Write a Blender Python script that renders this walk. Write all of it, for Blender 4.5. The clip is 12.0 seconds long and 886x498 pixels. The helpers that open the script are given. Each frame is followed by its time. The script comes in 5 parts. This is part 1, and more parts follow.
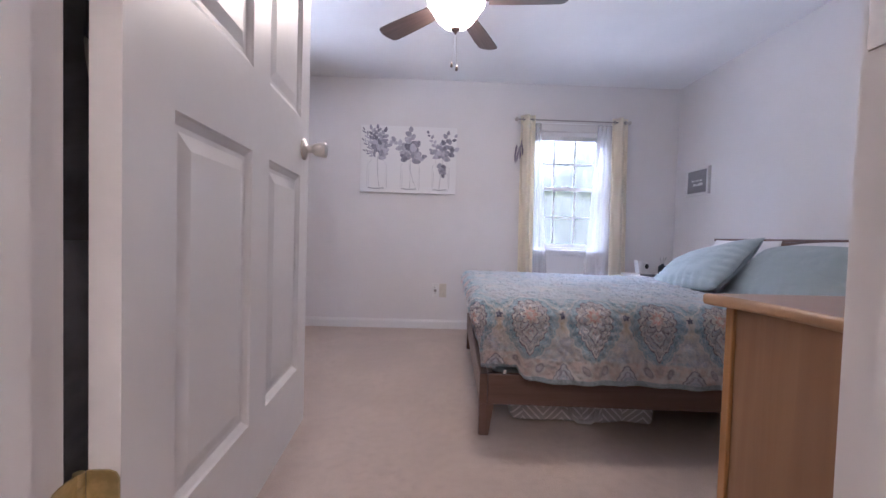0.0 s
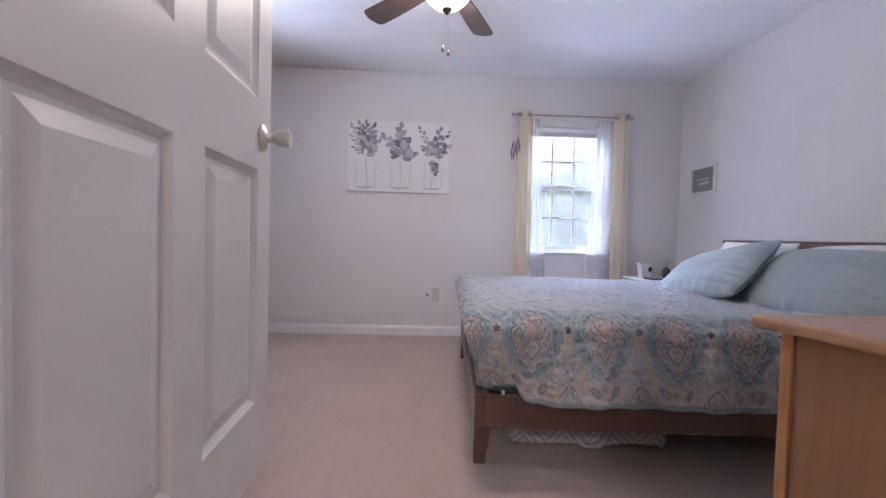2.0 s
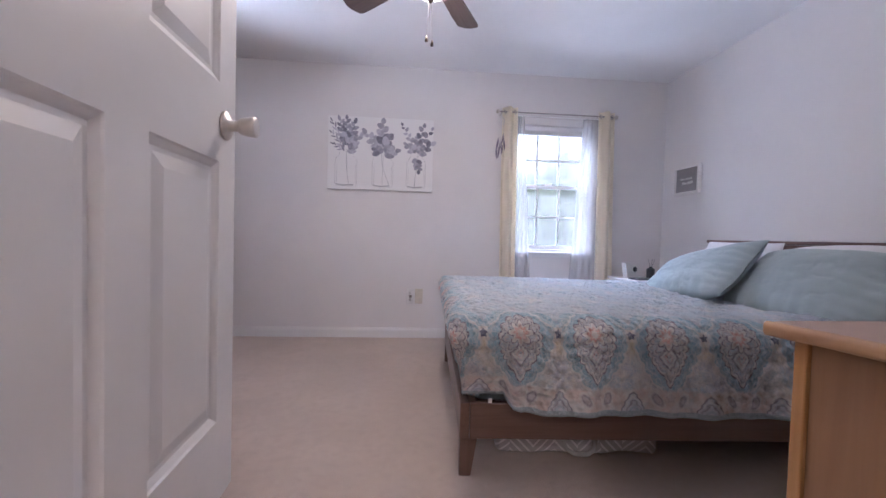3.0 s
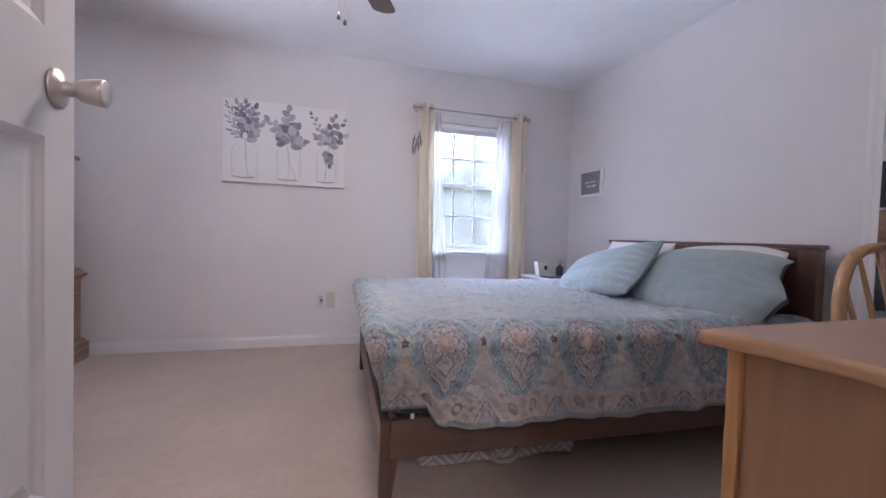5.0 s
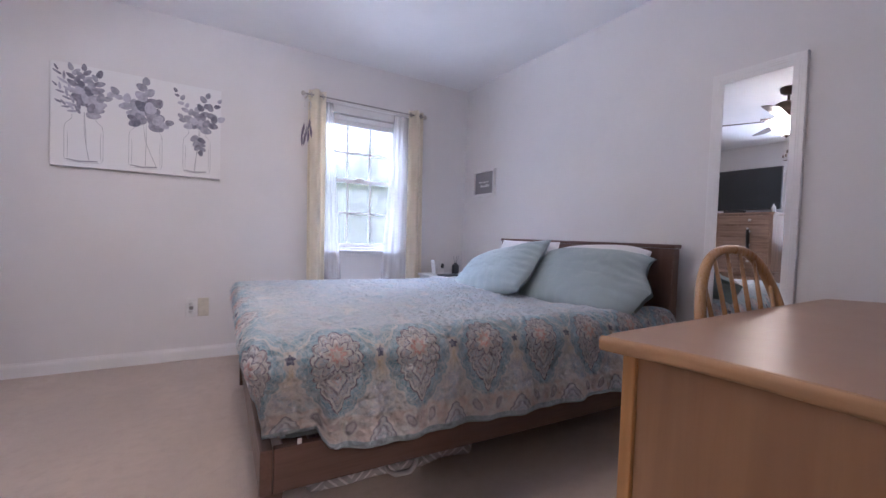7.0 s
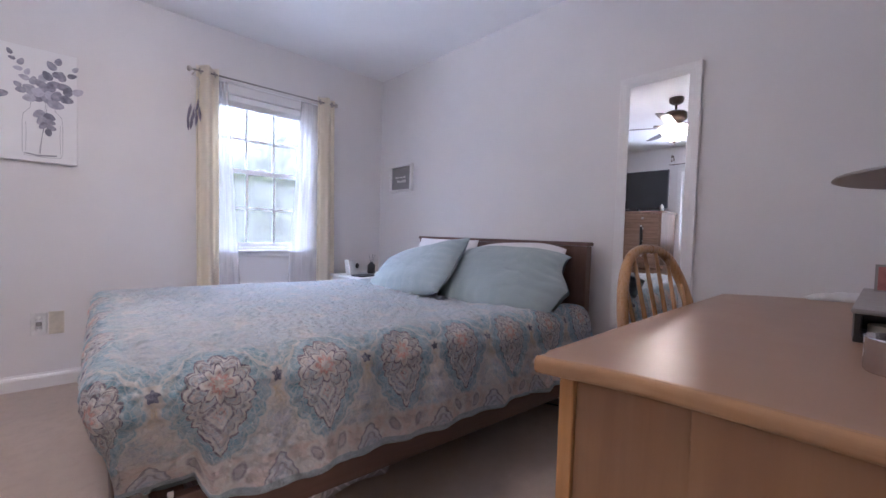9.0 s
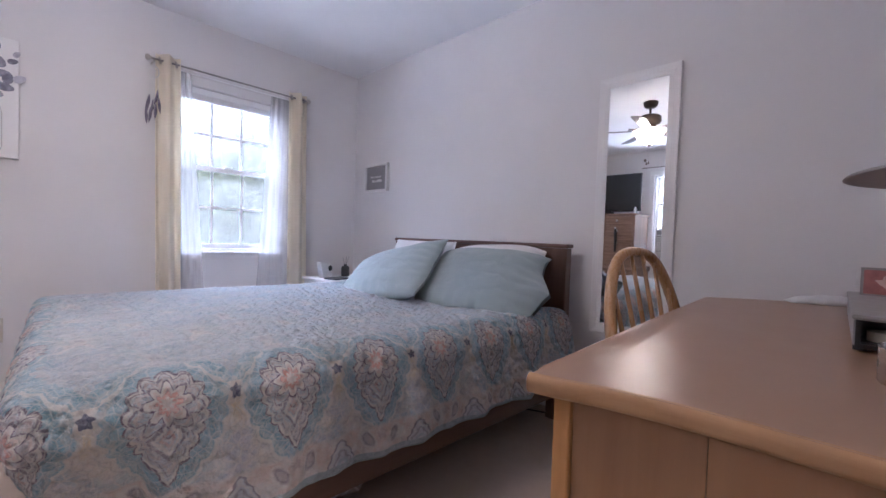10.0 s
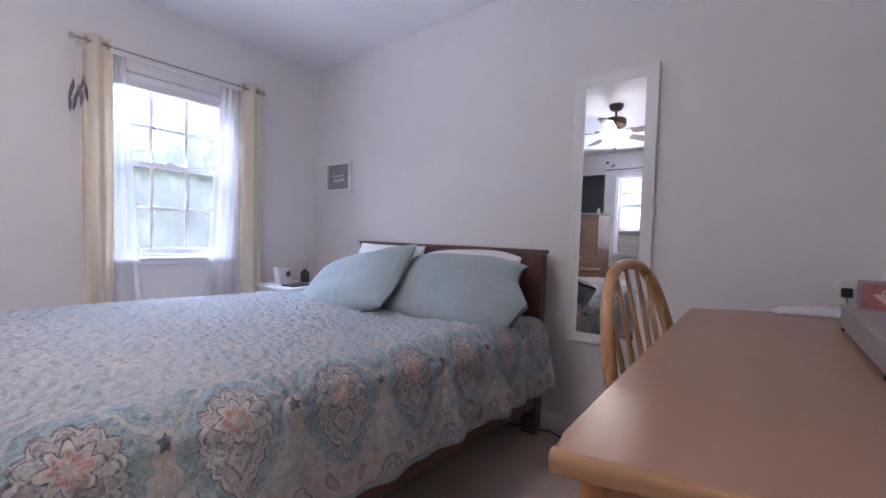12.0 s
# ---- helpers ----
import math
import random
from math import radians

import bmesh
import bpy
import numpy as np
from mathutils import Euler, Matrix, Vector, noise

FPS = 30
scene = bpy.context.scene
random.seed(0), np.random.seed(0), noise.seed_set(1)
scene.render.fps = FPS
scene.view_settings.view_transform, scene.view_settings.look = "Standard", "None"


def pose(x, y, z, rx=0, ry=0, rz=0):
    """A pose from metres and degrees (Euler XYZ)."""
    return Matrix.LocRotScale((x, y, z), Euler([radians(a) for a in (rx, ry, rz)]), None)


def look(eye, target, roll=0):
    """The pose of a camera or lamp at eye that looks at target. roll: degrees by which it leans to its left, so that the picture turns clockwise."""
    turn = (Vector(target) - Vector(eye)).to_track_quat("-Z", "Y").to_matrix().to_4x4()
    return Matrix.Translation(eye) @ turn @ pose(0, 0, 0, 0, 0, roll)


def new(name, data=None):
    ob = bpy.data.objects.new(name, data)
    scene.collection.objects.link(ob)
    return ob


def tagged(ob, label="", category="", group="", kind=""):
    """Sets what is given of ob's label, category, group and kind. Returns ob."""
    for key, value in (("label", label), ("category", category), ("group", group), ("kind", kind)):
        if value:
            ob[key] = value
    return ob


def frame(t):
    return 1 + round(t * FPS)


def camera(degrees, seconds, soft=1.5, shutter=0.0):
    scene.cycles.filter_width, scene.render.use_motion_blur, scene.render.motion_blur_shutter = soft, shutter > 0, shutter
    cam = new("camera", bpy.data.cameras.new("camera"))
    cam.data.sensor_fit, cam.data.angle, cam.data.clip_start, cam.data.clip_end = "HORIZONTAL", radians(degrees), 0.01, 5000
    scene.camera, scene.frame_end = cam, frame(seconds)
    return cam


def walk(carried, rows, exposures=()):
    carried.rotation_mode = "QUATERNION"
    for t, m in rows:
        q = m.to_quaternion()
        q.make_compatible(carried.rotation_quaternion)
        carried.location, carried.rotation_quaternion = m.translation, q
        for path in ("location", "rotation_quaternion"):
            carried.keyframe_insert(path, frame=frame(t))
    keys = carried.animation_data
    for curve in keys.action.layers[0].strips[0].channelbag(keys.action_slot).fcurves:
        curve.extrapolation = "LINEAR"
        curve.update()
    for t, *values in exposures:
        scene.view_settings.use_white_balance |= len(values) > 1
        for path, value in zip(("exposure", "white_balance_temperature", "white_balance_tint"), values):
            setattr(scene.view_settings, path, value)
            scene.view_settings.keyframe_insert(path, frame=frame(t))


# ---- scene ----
cam = camera(94.8, 12.0)
EXPOSURE, KELVIN, TINT = 5.49, 4970, 20
PATH = [
    (0, (0.355, 0.331, 0.925), (0.4, 2.329, 0.86), 1.7),
    (0.5, (0.358, 0.376, 0.922), (0.405, 2.374, 0.859), 1.6),
    (1, (0.363, 0.428, 0.929), (0.412, 2.427, 0.865), 1.6),
    (1.5, (0.371, 0.486, 0.936), (0.426, 2.485, 0.872), 1.6),
    (2, (0.378, 0.545, 0.941), (0.449, 2.542, 0.876), 1.6),
    (2.5, (0.38, 0.595, 0.941), (0.481, 2.591, 0.876), 1.6),
    (4.5, (0.376, 0.745, 0.951), (0.817, 2.694, 0.887), 1.8),
    (5, (0.376, 0.779, 0.954), (0.946, 2.695, 0.891), 1.8),
    (5.5, (0.378, 0.809, 0.956), (1.075, 2.682, 0.893), 1.9),
    (6, (0.389, 0.829, 0.962), (1.204, 2.654, 0.898), 1.9),
    (6.5, (0.394, 0.854, 0.965), (1.327, 2.622, 0.904), 2.0),
    (7, (0.414, 0.873, 0.972), (1.446, 2.585, 0.907), 2.0),
    (7.5, (0.431, 0.905, 0.971), (1.567, 2.55, 0.909), 2.0),
    (9.5, (0.539, 1.026, 0.986), (1.938, 2.454, 0.921), 1.9),
    (10, (0.565, 1.06, 0.982), (2.001, 2.45, 0.925), 2.0),
    (10.5, (0.593, 1.089, 0.999), (2.06, 2.447, 0.936), 1.9),
    (11, (0.605, 1.13, 1.001), (2.107, 2.449, 0.946), 2.1),
    (11.5, (0.624, 1.168, 1.009), (2.158, 2.45, 0.953), 2.1),
    (12, (0.651, 1.19, 1.015), (2.207, 2.445, 0.958), 2.0),
]
walk(cam, [(t, look(eye, target, roll)) for t, eye, target, roll in PATH],
     exposures=[(0, EXPOSURE, KELVIN, TINT), (12, EXPOSURE, KELVIN, TINT)])

# ---- world and sun ----
world = bpy.data.worlds.new("world")
scene.world = world
world.use_nodes = True
wn = world.node_tree.nodes
sky = wn.new("ShaderNodeTexSky")
sky.sky_type, sky.sun_disc = "NISHITA", False
sky.sun_elevation, sky.sun_rotation, sky.dust_density = radians(50), radians(190), 4.0
wn["Background"].inputs["Strength"].default_value = 0.15
overcast = wn.new("ShaderNodeHueSaturation")
overcast.inputs["Saturation"].default_value = 0.15
world.node_tree.links.new(sky.outputs[0], overcast.inputs["Color"])
world.node_tree.links.new(overcast.outputs[0], wn["Background"].inputs["Color"])
sun = new("sun", bpy.data.lights.new("sun", "SUN"))
sun.data.energy, sun.data.angle, sun.data.color = 1.0, radians(20), (1, 0.96, 0.9)
sun.matrix_world = look((0, 0, 30), (3, 17, 8))

# daylight thrown up off the bright ground, in through the north window
bounce = new("window_daylight", bpy.data.lights.new("window_daylight", "AREA"))
bounce.data.shape, bounce.data.size, bounce.data.size_y = "RECTANGLE", 6.0, 2.4
bounce.data.energy, bounce.data.color = 14.0, (0.98, 0.97, 0.97)
bounce.matrix_world = look((1.15, 6.5, -0.1), (1.75, 3.6, 1.6))
# light of the open sky above the trees, down through the same window
skylight = new("window_daylight", bpy.data.lights.new("window_daylight", "AREA"))
skylight.data.shape, skylight.data.size, skylight.data.size_y = "RECTANGLE", 3.4, 1.6
skylight.data.energy, skylight.data.color = 20.0, (0.93, 0.96, 1.0)
skylight.matrix_world = look((1.3, 6.1, 3.5), (1.6, 3.2, 0.7))
west_bounce = new("window_daylight", bpy.data.lights.new("window_daylight", "AREA"))
west_bounce.data.shape, west_bounce.data.size, west_bounce.data.size_y = "RECTANGLE", 3.0, 1.4
west_bounce.data.energy, west_bounce.data.color = 19.0, (1.0, 0.975, 0.945)
west_bounce.matrix_world = look((-3.3, 2.76, 0.35), (-1.0, 2.76, 2.0))


# ---- materials ----
class Net:
    """A small wrapper to write node materials as expressions."""

    def __init__(self, name):
        self.mat = bpy.data.materials.new(name)
        self.mat.use_nodes = True
        self.t = self.mat.node_tree
        self.b = self.t.nodes["Principled BSDF"]

    def put(self, socket, value):
        if isinstance(value, bpy.types.NodeSocket):
            self.t.links.new(value, socket)
        else:
            if socket.type == "RGBA" and not isinstance(value, float) and len(value) == 3:
                value = (*value, 1)
            socket.default_value = value

    def m(self, op, a, b=0.0, c=0.0):
        n = self.t.nodes.new("ShaderNodeMath")
        n.operation = op
        for k, v in enumerate((a, b, c)):
            self.put(n.inputs[k], v)
        return n.outputs[0]

    def mix(self, f, a, b):
        n = self.t.nodes.new("ShaderNodeMix")
        n.data_type = "RGBA"
        self.put(n.inputs[0], f)
        self.put(n.inputs[6], a)
        self.put(n.inputs[7], b)
        return n.outputs[2]

    def coord(self, kind="Object"):
        return self.t.nodes.new("ShaderNodeTexCoord").outputs[kind]

    def scaled(self, v, s):
        n = self.t.nodes.new("ShaderNodeMapping")
        self.put(n.inputs["Vector"], v)
        n.inputs["Scale"].default_value = s
        return n.outputs[0]

    def noise(self, v, scale, detail=3.0, rough=0.55, distort=0.0):
        n = self.t.nodes.new("ShaderNodeTexNoise")
        self.put(n.inputs["Vector"], v)
        n.inputs["Scale"].default_value = scale
        n.inputs["Detail"].default_value = detail
        n.inputs["Roughness"].default_value = rough
        n.inputs["Distortion"].default_value = distort
        return n.outputs["Fac"]

    def voronoi(self, v, scale, feature="F1", out="Distance"):
        n = self.t.nodes.new("ShaderNodeTexVoronoi")
        n.feature = feature
        self.put(n.inputs["Vector"], v)
        n.inputs["Scale"].default_value = scale
        return n.outputs[out]

    def span(self, v, a, b, lo=0.0, hi=1.0):
        n = self.t.nodes.new("ShaderNodeMapRange")
        n.interpolation_type = "SMOOTHSTEP"
        for k, x in enumerate((v, a, b, lo, hi)):
            self.put(n.inputs[k], x)
        return n.outputs[0]

    def bump(self, h, strength, distance=0.002):
        n = self.t.nodes.new("ShaderNodeBump")
        n.inputs["Strength"].default_value = strength
        n.inputs["Distance"].default_value = distance
        self.put(n.inputs["Height"], h)
        self.put(self.b.inputs["Normal"], n.outputs[0])

    def set(self, **kw):
        names = {"color": "Base Color", "rough": "Roughness", "metal": "Metallic", "coat": "Coat Weight", "coat_rough": "Coat Roughness",
                 "sheen": "Sheen Weight", "trans": "Transmission Weight", "ior": "IOR", "spec": "Specular IOR Level", "alpha": "Alpha"}
        for k, v in kw.items():
            self.put(self.b.inputs[names[k]], v)
        return self


def paint(name, color, rough=0.5, grain=0.15, scale=260.0, var=0.06):
    n = Net(name)
    v = n.coord()
    big = n.noise(v, 1.7, 4.0)
    fine = n.noise(v, scale, 2.0)
    dark = tuple(c * (1 - var) for c in color)
    n.set(color=n.mix(n.span(big, 0.35, 0.65), dark, color), rough=n.span(fine, 0.2, 0.8, rough - 0.06, rough + 0.06))
    n.bump(n.m("ADD", n.m("MULTIPLY", big, 0.6), fine), grain, 0.0008)
    return n.mat


def plain(name, color, rough=0.5, metal=0.0, var=0.12, scale=30.0, bump=0.08):
    n = Net(name)
    v = n.coord()
    k = n.noise(v, scale, 4.0)
    n.set(color=n.mix(n.span(k, 0.3, 0.7), tuple(c * (1 - var) for c in color), color), rough=n.span(k, 0.2, 0.8, max(rough - 0.08, 0.02), rough + 0.08), metal=metal)
    n.bump(k, bump, 0.0006)
    return n.mat


def wood(name, light, dark, axis, rough=0.35, coat=0.3, ring=9.0, var=0.5):
    """Grain runs along axis 0, 1 or 2."""
    n = Net(name)
    s = [14.0, 14.0, 14.0]
    s[axis] = 0.9
    v = n.coord()
    g = n.noise(n.scaled(v, s), ring * 0.35, 5.0, 0.6, 0.6)
    s2 = [160.0, 160.0, 160.0]
    s2[axis] = 5.0
    pores = n.noise(n.scaled(v, s2), 1.0, 3.0)
    blotch = n.noise(v, 3.0, 2.0)
    c = n.mix(n.span(g, 0.3, 0.72), light, dark)
    c = n.mix(n.m("MULTIPLY", n.span(pores, 0.5, 0.75), var), c, dark)
    c = n.mix(n.m("MULTIPLY", n.span(blotch, 0.4, 0.7), 0.25), c, tuple(x * 0.75 for x in light))
    n.set(color=c, rough=n.span(pores, 0.3, 0.8, rough - 0.05, rough + 0.1), coat=coat, coat_rough=0.25)
    n.bump(pores, 0.12, 0.0004)
    return n.mat


def cloth(name, color, rough=0.85, weave=900.0, var=0.15, sheen=0.2, wrinkle=0.3, folds=7.0):
    n = Net(name)
    v = n.coord()
    w = n.noise(v, weave, 1.0)
    big = n.noise(v, folds, 5.0, 0.55, 1.2)
    n.set(color=n.mix(n.span(big, 0.3, 0.7), tuple(c * (1 - var) for c in color), color), rough=rough, sheen=sheen)
    n.bump(n.m("ADD", n.m("MULTIPLY", w, 0.25), big), wrinkle, 0.004)
    return n.mat


def glass(name):
    n = Net(name)
    t = n.t
    g, tr, mx, fr = (t.nodes.new(k) for k in ("ShaderNodeBsdfGlossy", "ShaderNodeBsdfTransparent", "ShaderNodeMixShader", "ShaderNodeFresnel"))
    g.inputs["Roughness"].default_value = 0.02
    tr.inputs["Color"].default_value = (0.24, 0.236, 0.222, 1)
    fr.inputs["IOR"].default_value = 1.45
    # a pale haze mixed into the pane imitates glare over a dimmed view
    haze, film = t.nodes.new("ShaderNodeBsdfTranslucent"), t.nodes.new("ShaderNodeMixShader")
    haze.inputs["Color"].default_value = (0.92, 0.9, 0.84, 1)
    t.links.new(n.span(n.noise(n.coord(), 6.0, 4.0), 0.3, 0.7, 0.045, 0.06), film.inputs[0])
    t.links.new(tr.outputs[0], film.inputs[1])
    t.links.new(haze.outputs[0], film.inputs[2])
    t.links.new(fr.outputs[0], mx.inputs[0])
    t.links.new(film.outputs[0], mx.inputs[1])
    t.links.new(g.outputs[0], mx.inputs[2])
    t.links.new(mx.outputs[0], t.nodes["Material Output"].inputs[0])
    return n.mat


def sheer(name):
    n = Net(name)
    t = n.t
    tl, tr, d, m1, m2 = (t.nodes.new(k) for k in ("ShaderNodeBsdfTranslucent", "ShaderNodeBsdfTransparent", "ShaderNodeBsdfDiffuse", "ShaderNodeMixShader", "ShaderNodeMixShader"))
    w = n.noise(n.scaled(n.coord(), (160, 160, 3)), 1.0, 2.0)
    d.inputs["Color"].default_value = (0.90, 0.89, 0.90, 1)
    tl.inputs["Color"].default_value = (0.42, 0.42, 0.44, 1)
    m1.inputs[0].default_value = 0.22
    t.links.new(d.outputs[0], m1.inputs[1])
    t.links.new(tl.outputs[0], m1.inputs[2])
    t.links.new(n.span(w, 0.2, 0.8, 0.40, 0.47), m2.inputs[0])
    t.links.new(tr.outputs[0], m2.inputs[1])
    t.links.new(m1.outputs[0], m2.inputs[2])
    t.links.new(m2.outputs[0], t.nodes["Material Output"].inputs[0])
    return n.mat


def satin(name, color):
    n = Net(name)
    v = n.coord()
    big = n.noise(n.scaled(v, (40, 40, 3)), 1.0, 3.0)
    n.set(color=n.mix(n.span(big, 0.3, 0.7), tuple(c * 0.9 for c in color), color), rough=0.38, sheen=0.3)
    n.bump(n.noise(v, 1100.0, 1.0), 0.08, 0.001)
    t = n.t
    tl, mx = t.nodes.new("ShaderNodeBsdfTranslucent"), t.nodes.new("ShaderNodeMixShader")
    tl.inputs["Color"].default_value = (*color, 1)
    mx.inputs[0].default_value = 0.4
    t.links.new(n.b.outputs[0], mx.inputs[1])
    t.links.new(tl.outputs[0], mx.inputs[2])
    t.links.new(mx.outputs[0], t.nodes["Material Output"].inputs[0])
    return n.mat


def glow(name, color, strength):
    n = Net(name)
    n.set(color=(0.9, 0.86, 0.78), rough=0.3)
    n.put(n.b.inputs["Emission Color"], color)
    n.put(n.b.inputs["Emission Strength"], strength)
    return n.mat


def carpet_material():
    n = Net("carpet")
    v = n.coord()
    tuft = n.voronoi(v, 240.0)
    fine = n.noise(v, 420.0, 2.0)
    mid = n.noise(v, 22.0, 4.0, 0.6)
    big = n.noise(v, 1.6, 4.0, 0.6, 0.4)
    track = n.noise(n.scaled(v, (1.0, 0.45, 1.0)), 5.0, 3.0, 0.5, 0.8)
    base, dark = (0.60, 0.485, 0.405), (0.43, 0.335, 0.275)
    c = n.mix(n.span(big, 0.3, 0.7), tuple(x * 0.86 for x in base), base)
    c = n.mix(n.m("MULTIPLY", n.span(track, 0.45, 0.62), 0.28), c, tuple(x * 0.8 for x in base))
    c = n.mix(n.m("MULTIPLY", n.span(mid, 0.42, 0.7), 0.35), c, dark)
    c = n.mix(n.m("MULTIPLY", n.span(fine, 0.45, 0.75), 0.4), c, dark)
    spots = n.noise(v, 3.3, 2.0)
    c = n.mix(n.m("MULTIPLY", n.span(spots, 0.7, 0.78), 0.5), c, (0.2, 0.15, 0.13))
    n.set(color=c, rough=0.95, sheen=0.25, spec=0.1)
    n.bump(n.m("ADD", n.m("ADD", n.m("MULTIPLY", tuft, 0.8), fine), n.m("MULTIPLY", mid, 1.6)), 0.7, 0.006)
    return n.mat


def quilt_material():
    """Printed cotton: staggered ogee medallions over cream scrollwork, in metres of cloth."""
    n = Net("quilt_print")
    uv = n.t.nodes.new("ShaderNodeUVMap")
    uv.uv_map = "cloth"
    warp_n = n.t.nodes.new("ShaderNodeTexNoise")
    n.put(warp_n.inputs["Vector"], uv.outputs[0])
    warp_n.inputs["Scale"].default_value = 26.0
    sep = n.t.nodes.new("ShaderNodeSeparateXYZ")
    n.put(sep.inputs[0], uv.outputs[0])
    wob = n.m("MULTIPLY", n.m("SUBTRACT", warp_n.outputs["Fac"], 0.5), 0.012)
    warp_b = n.m("MULTIPLY", n.m("SUBTRACT", n.noise(uv.outputs[0], 72.0, 3.0), 0.5), 0.010)
    s, t = n.m("ADD", n.m("ADD", sep.outputs[0], wob), warp_b), n.m("SUBTRACT", n.m("ADD", sep.outputs[1], wob), warp_b)
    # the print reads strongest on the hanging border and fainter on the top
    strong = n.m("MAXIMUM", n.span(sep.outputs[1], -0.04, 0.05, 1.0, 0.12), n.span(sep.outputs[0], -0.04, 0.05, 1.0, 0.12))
    PX, PY = 0.2795, 0.44

    def lattice(ou, ov):
        u = n.m("MULTIPLY", n.m("SUBTRACT", n.m("FRACT", n.m("ADD", n.m("DIVIDE", s, PX), ou)), 0.5), PX)
        v = n.m("MULTIPLY", n.m("SUBTRACT", n.m("FRACT", n.m("ADD", n.m("DIVIDE", t, PY), ov)), 0.5), PY)
        return u, v

    def length(a, b):
        return n.m("SQRT", n.m("ADD", n.m("MULTIPLY", a, a), n.m("MULTIPLY", b, b)))

    def either(test, a, b):
        return n.m("ADD", n.m("MULTIPLY", test, a), n.m("MULTIPLY", n.m("SUBTRACT", 1.0, test), b))

    def fields(ou, ov):
        u, v = lattice(ou, ov)
        au, av = n.m("ABSOLUTE", u), n.m("ABSOLUTE", v)
        low = n.m("LESS_THAN", v, 0.0)
        # round at the top, drawn to a point towards the hem
        r = either(low, n.m("ADD", n.m("DIVIDE", au, 0.122), n.m("POWER", n.m("DIVIDE", av, 0.198), 1.6)), length(n.m("DIVIDE", u, 0.122), n.m("DIVIDE", v, 0.150)))
        ang = n.m("ARCTAN2", u, n.m("ADD", v, 0.02))
        lobes = n.m("ABSOLUTE", n.m("COSINE", n.m("MULTIPLY", ang, 8.0)))
        r = n.m("SUBTRACT", r, n.m("MULTIPLY", lobes, 0.09))
        fv = n.m("SUBTRACT", v, 0.024)
        fr = length(u, fv)
        fa = n.m("ARCTAN2", u, fv)
        tip = n.m("ABSOLUTE", n.m("COSINE", n.m("MULTIPLY", fa, 4.0)))
        petal = n.m("MULTIPLY", fr, n.m("ADD", 1.0, n.m("MULTIPLY", n.m("SUBTRACT", 1.0, tip), 0.7)))
        heart = n.m("ADD", n.m("DIVIDE", au, 0.034), n.m("DIVIDE", n.m("ABSOLUTE", n.m("ADD", v, 0.052)), 0.046))
        broad = n.m("MULTIPLY", fr, n.m("ADD", 1.0, n.m("MULTIPLY", n.m("SUBTRACT", 1.0, n.m("ABSOLUTE", n.m("COSINE", n.m("MULTIPLY", fa, 5.0)))), 0.45)))
        return u, v, r, petal, heart, broad

    def ring(x, at, w):
        return n.span(n.m("ABSOLUTE", n.m("SUBTRACT", x, at)), w * 0.5, w, 1.0, 0.0)

    scroll = n.voronoi(uv.outputs[0], 34.0, "DISTANCE_TO_EDGE")
    scroll2 = n.voronoi(uv.outputs[0], 75.0, "DISTANCE_TO_EDGE")
    patch = n.noise(uv.outputs[0], 16.0, 3.0)
    patch2 = n.noise(uv.outputs[0], 9.0, 2.0)
    fleck = n.noise(uv.outputs[0], 60.0, 2.0)
    teal, pale, cream, grey, plum, coral, peach, gold, navy = (
        (0.225, 0.44, 0.56), (0.48, 0.66, 0.76), (0.86, 0.81, 0.76), (0.64, 0.66, 0.74), (0.15, 0.10, 0.18),
        (0.76, 0.40, 0.33), (0.78, 0.62, 0.56), (0.88, 0.74, 0.52), (0.07, 0.08, 0.18))
    lilac = (0.56, 0.55, 0.58)
    c = n.mix(n.span(patch, 0.4, 0.62), cream, grey)
    c = n.mix(n.m("MULTIPLY", n.span(patch2, 0.5, 0.64), 0.55), c, pale)
    c = n.mix(n.m("MULTIPLY", n.span(scroll, 0.02, 0.08, 1.0, 0.0), 0.75), c, (0.82, 0.79, 0.77))
    c = n.mix(n.m("MULTIPLY", n.span(scroll2, 0.02, 0.06, 1.0, 0.0), 0.35), c, (0.38, 0.39, 0.46))
    # gold flecks above and between the medallions
    gu, gv = lattice(0.284, -0.29)
    gold_d = n.m("SQRT", n.m("ADD", n.m("MULTIPLY", gu, gu), n.m("MULTIPLY", gv, gv)))
    c = n.mix(n.m("MULTIPLY", n.span(gold_d, 0.05, 0.13, 1.0, 0.0), n.m("MULTIPLY", n.span(patch, 0.34, 0.50), n.span(strong, 0.12, 1.0, 0.45, 0.9))), c, gold)
    for ou, ov in ((0.784, -0.19), (0.284, 0.31)):
        u, v, r, petal, heart, broad = fields(ou, ov)
        if ov > 0:
            # the staggered row lies on the top of the bed only
            r = n.m("ADD", r, n.span(sep.outputs[1], -0.10, -0.09, 2.0, 0.0))
        halo = n.span(r, 0.95, 1.0, 1.0, 0.0)
        ht = n.mix(n.span(patch, 0.36, 0.68), teal, (0.38, 0.58, 0.69))
        ht = n.mix(n.m("MULTIPLY", n.span(scroll2, 0.01, 0.06, 1.0, 0.0), 0.55), ht, (0.60, 0.66, 0.66))
        ht = n.mix(n.m("MULTIPLY", ring(r, 0.87, 0.05), 0.45), ht, (0.64, 0.66, 0.64))
        ht = n.mix(n.m("MULTIPLY", ring(r, 0.78, 0.03), 0.22), ht, (0.16, 0.27, 0.34))
        c = n.mix(n.m("MULTIPLY", halo, n.span(strong, 0.12, 1.0, 0.55, 1.0)), c, ht)
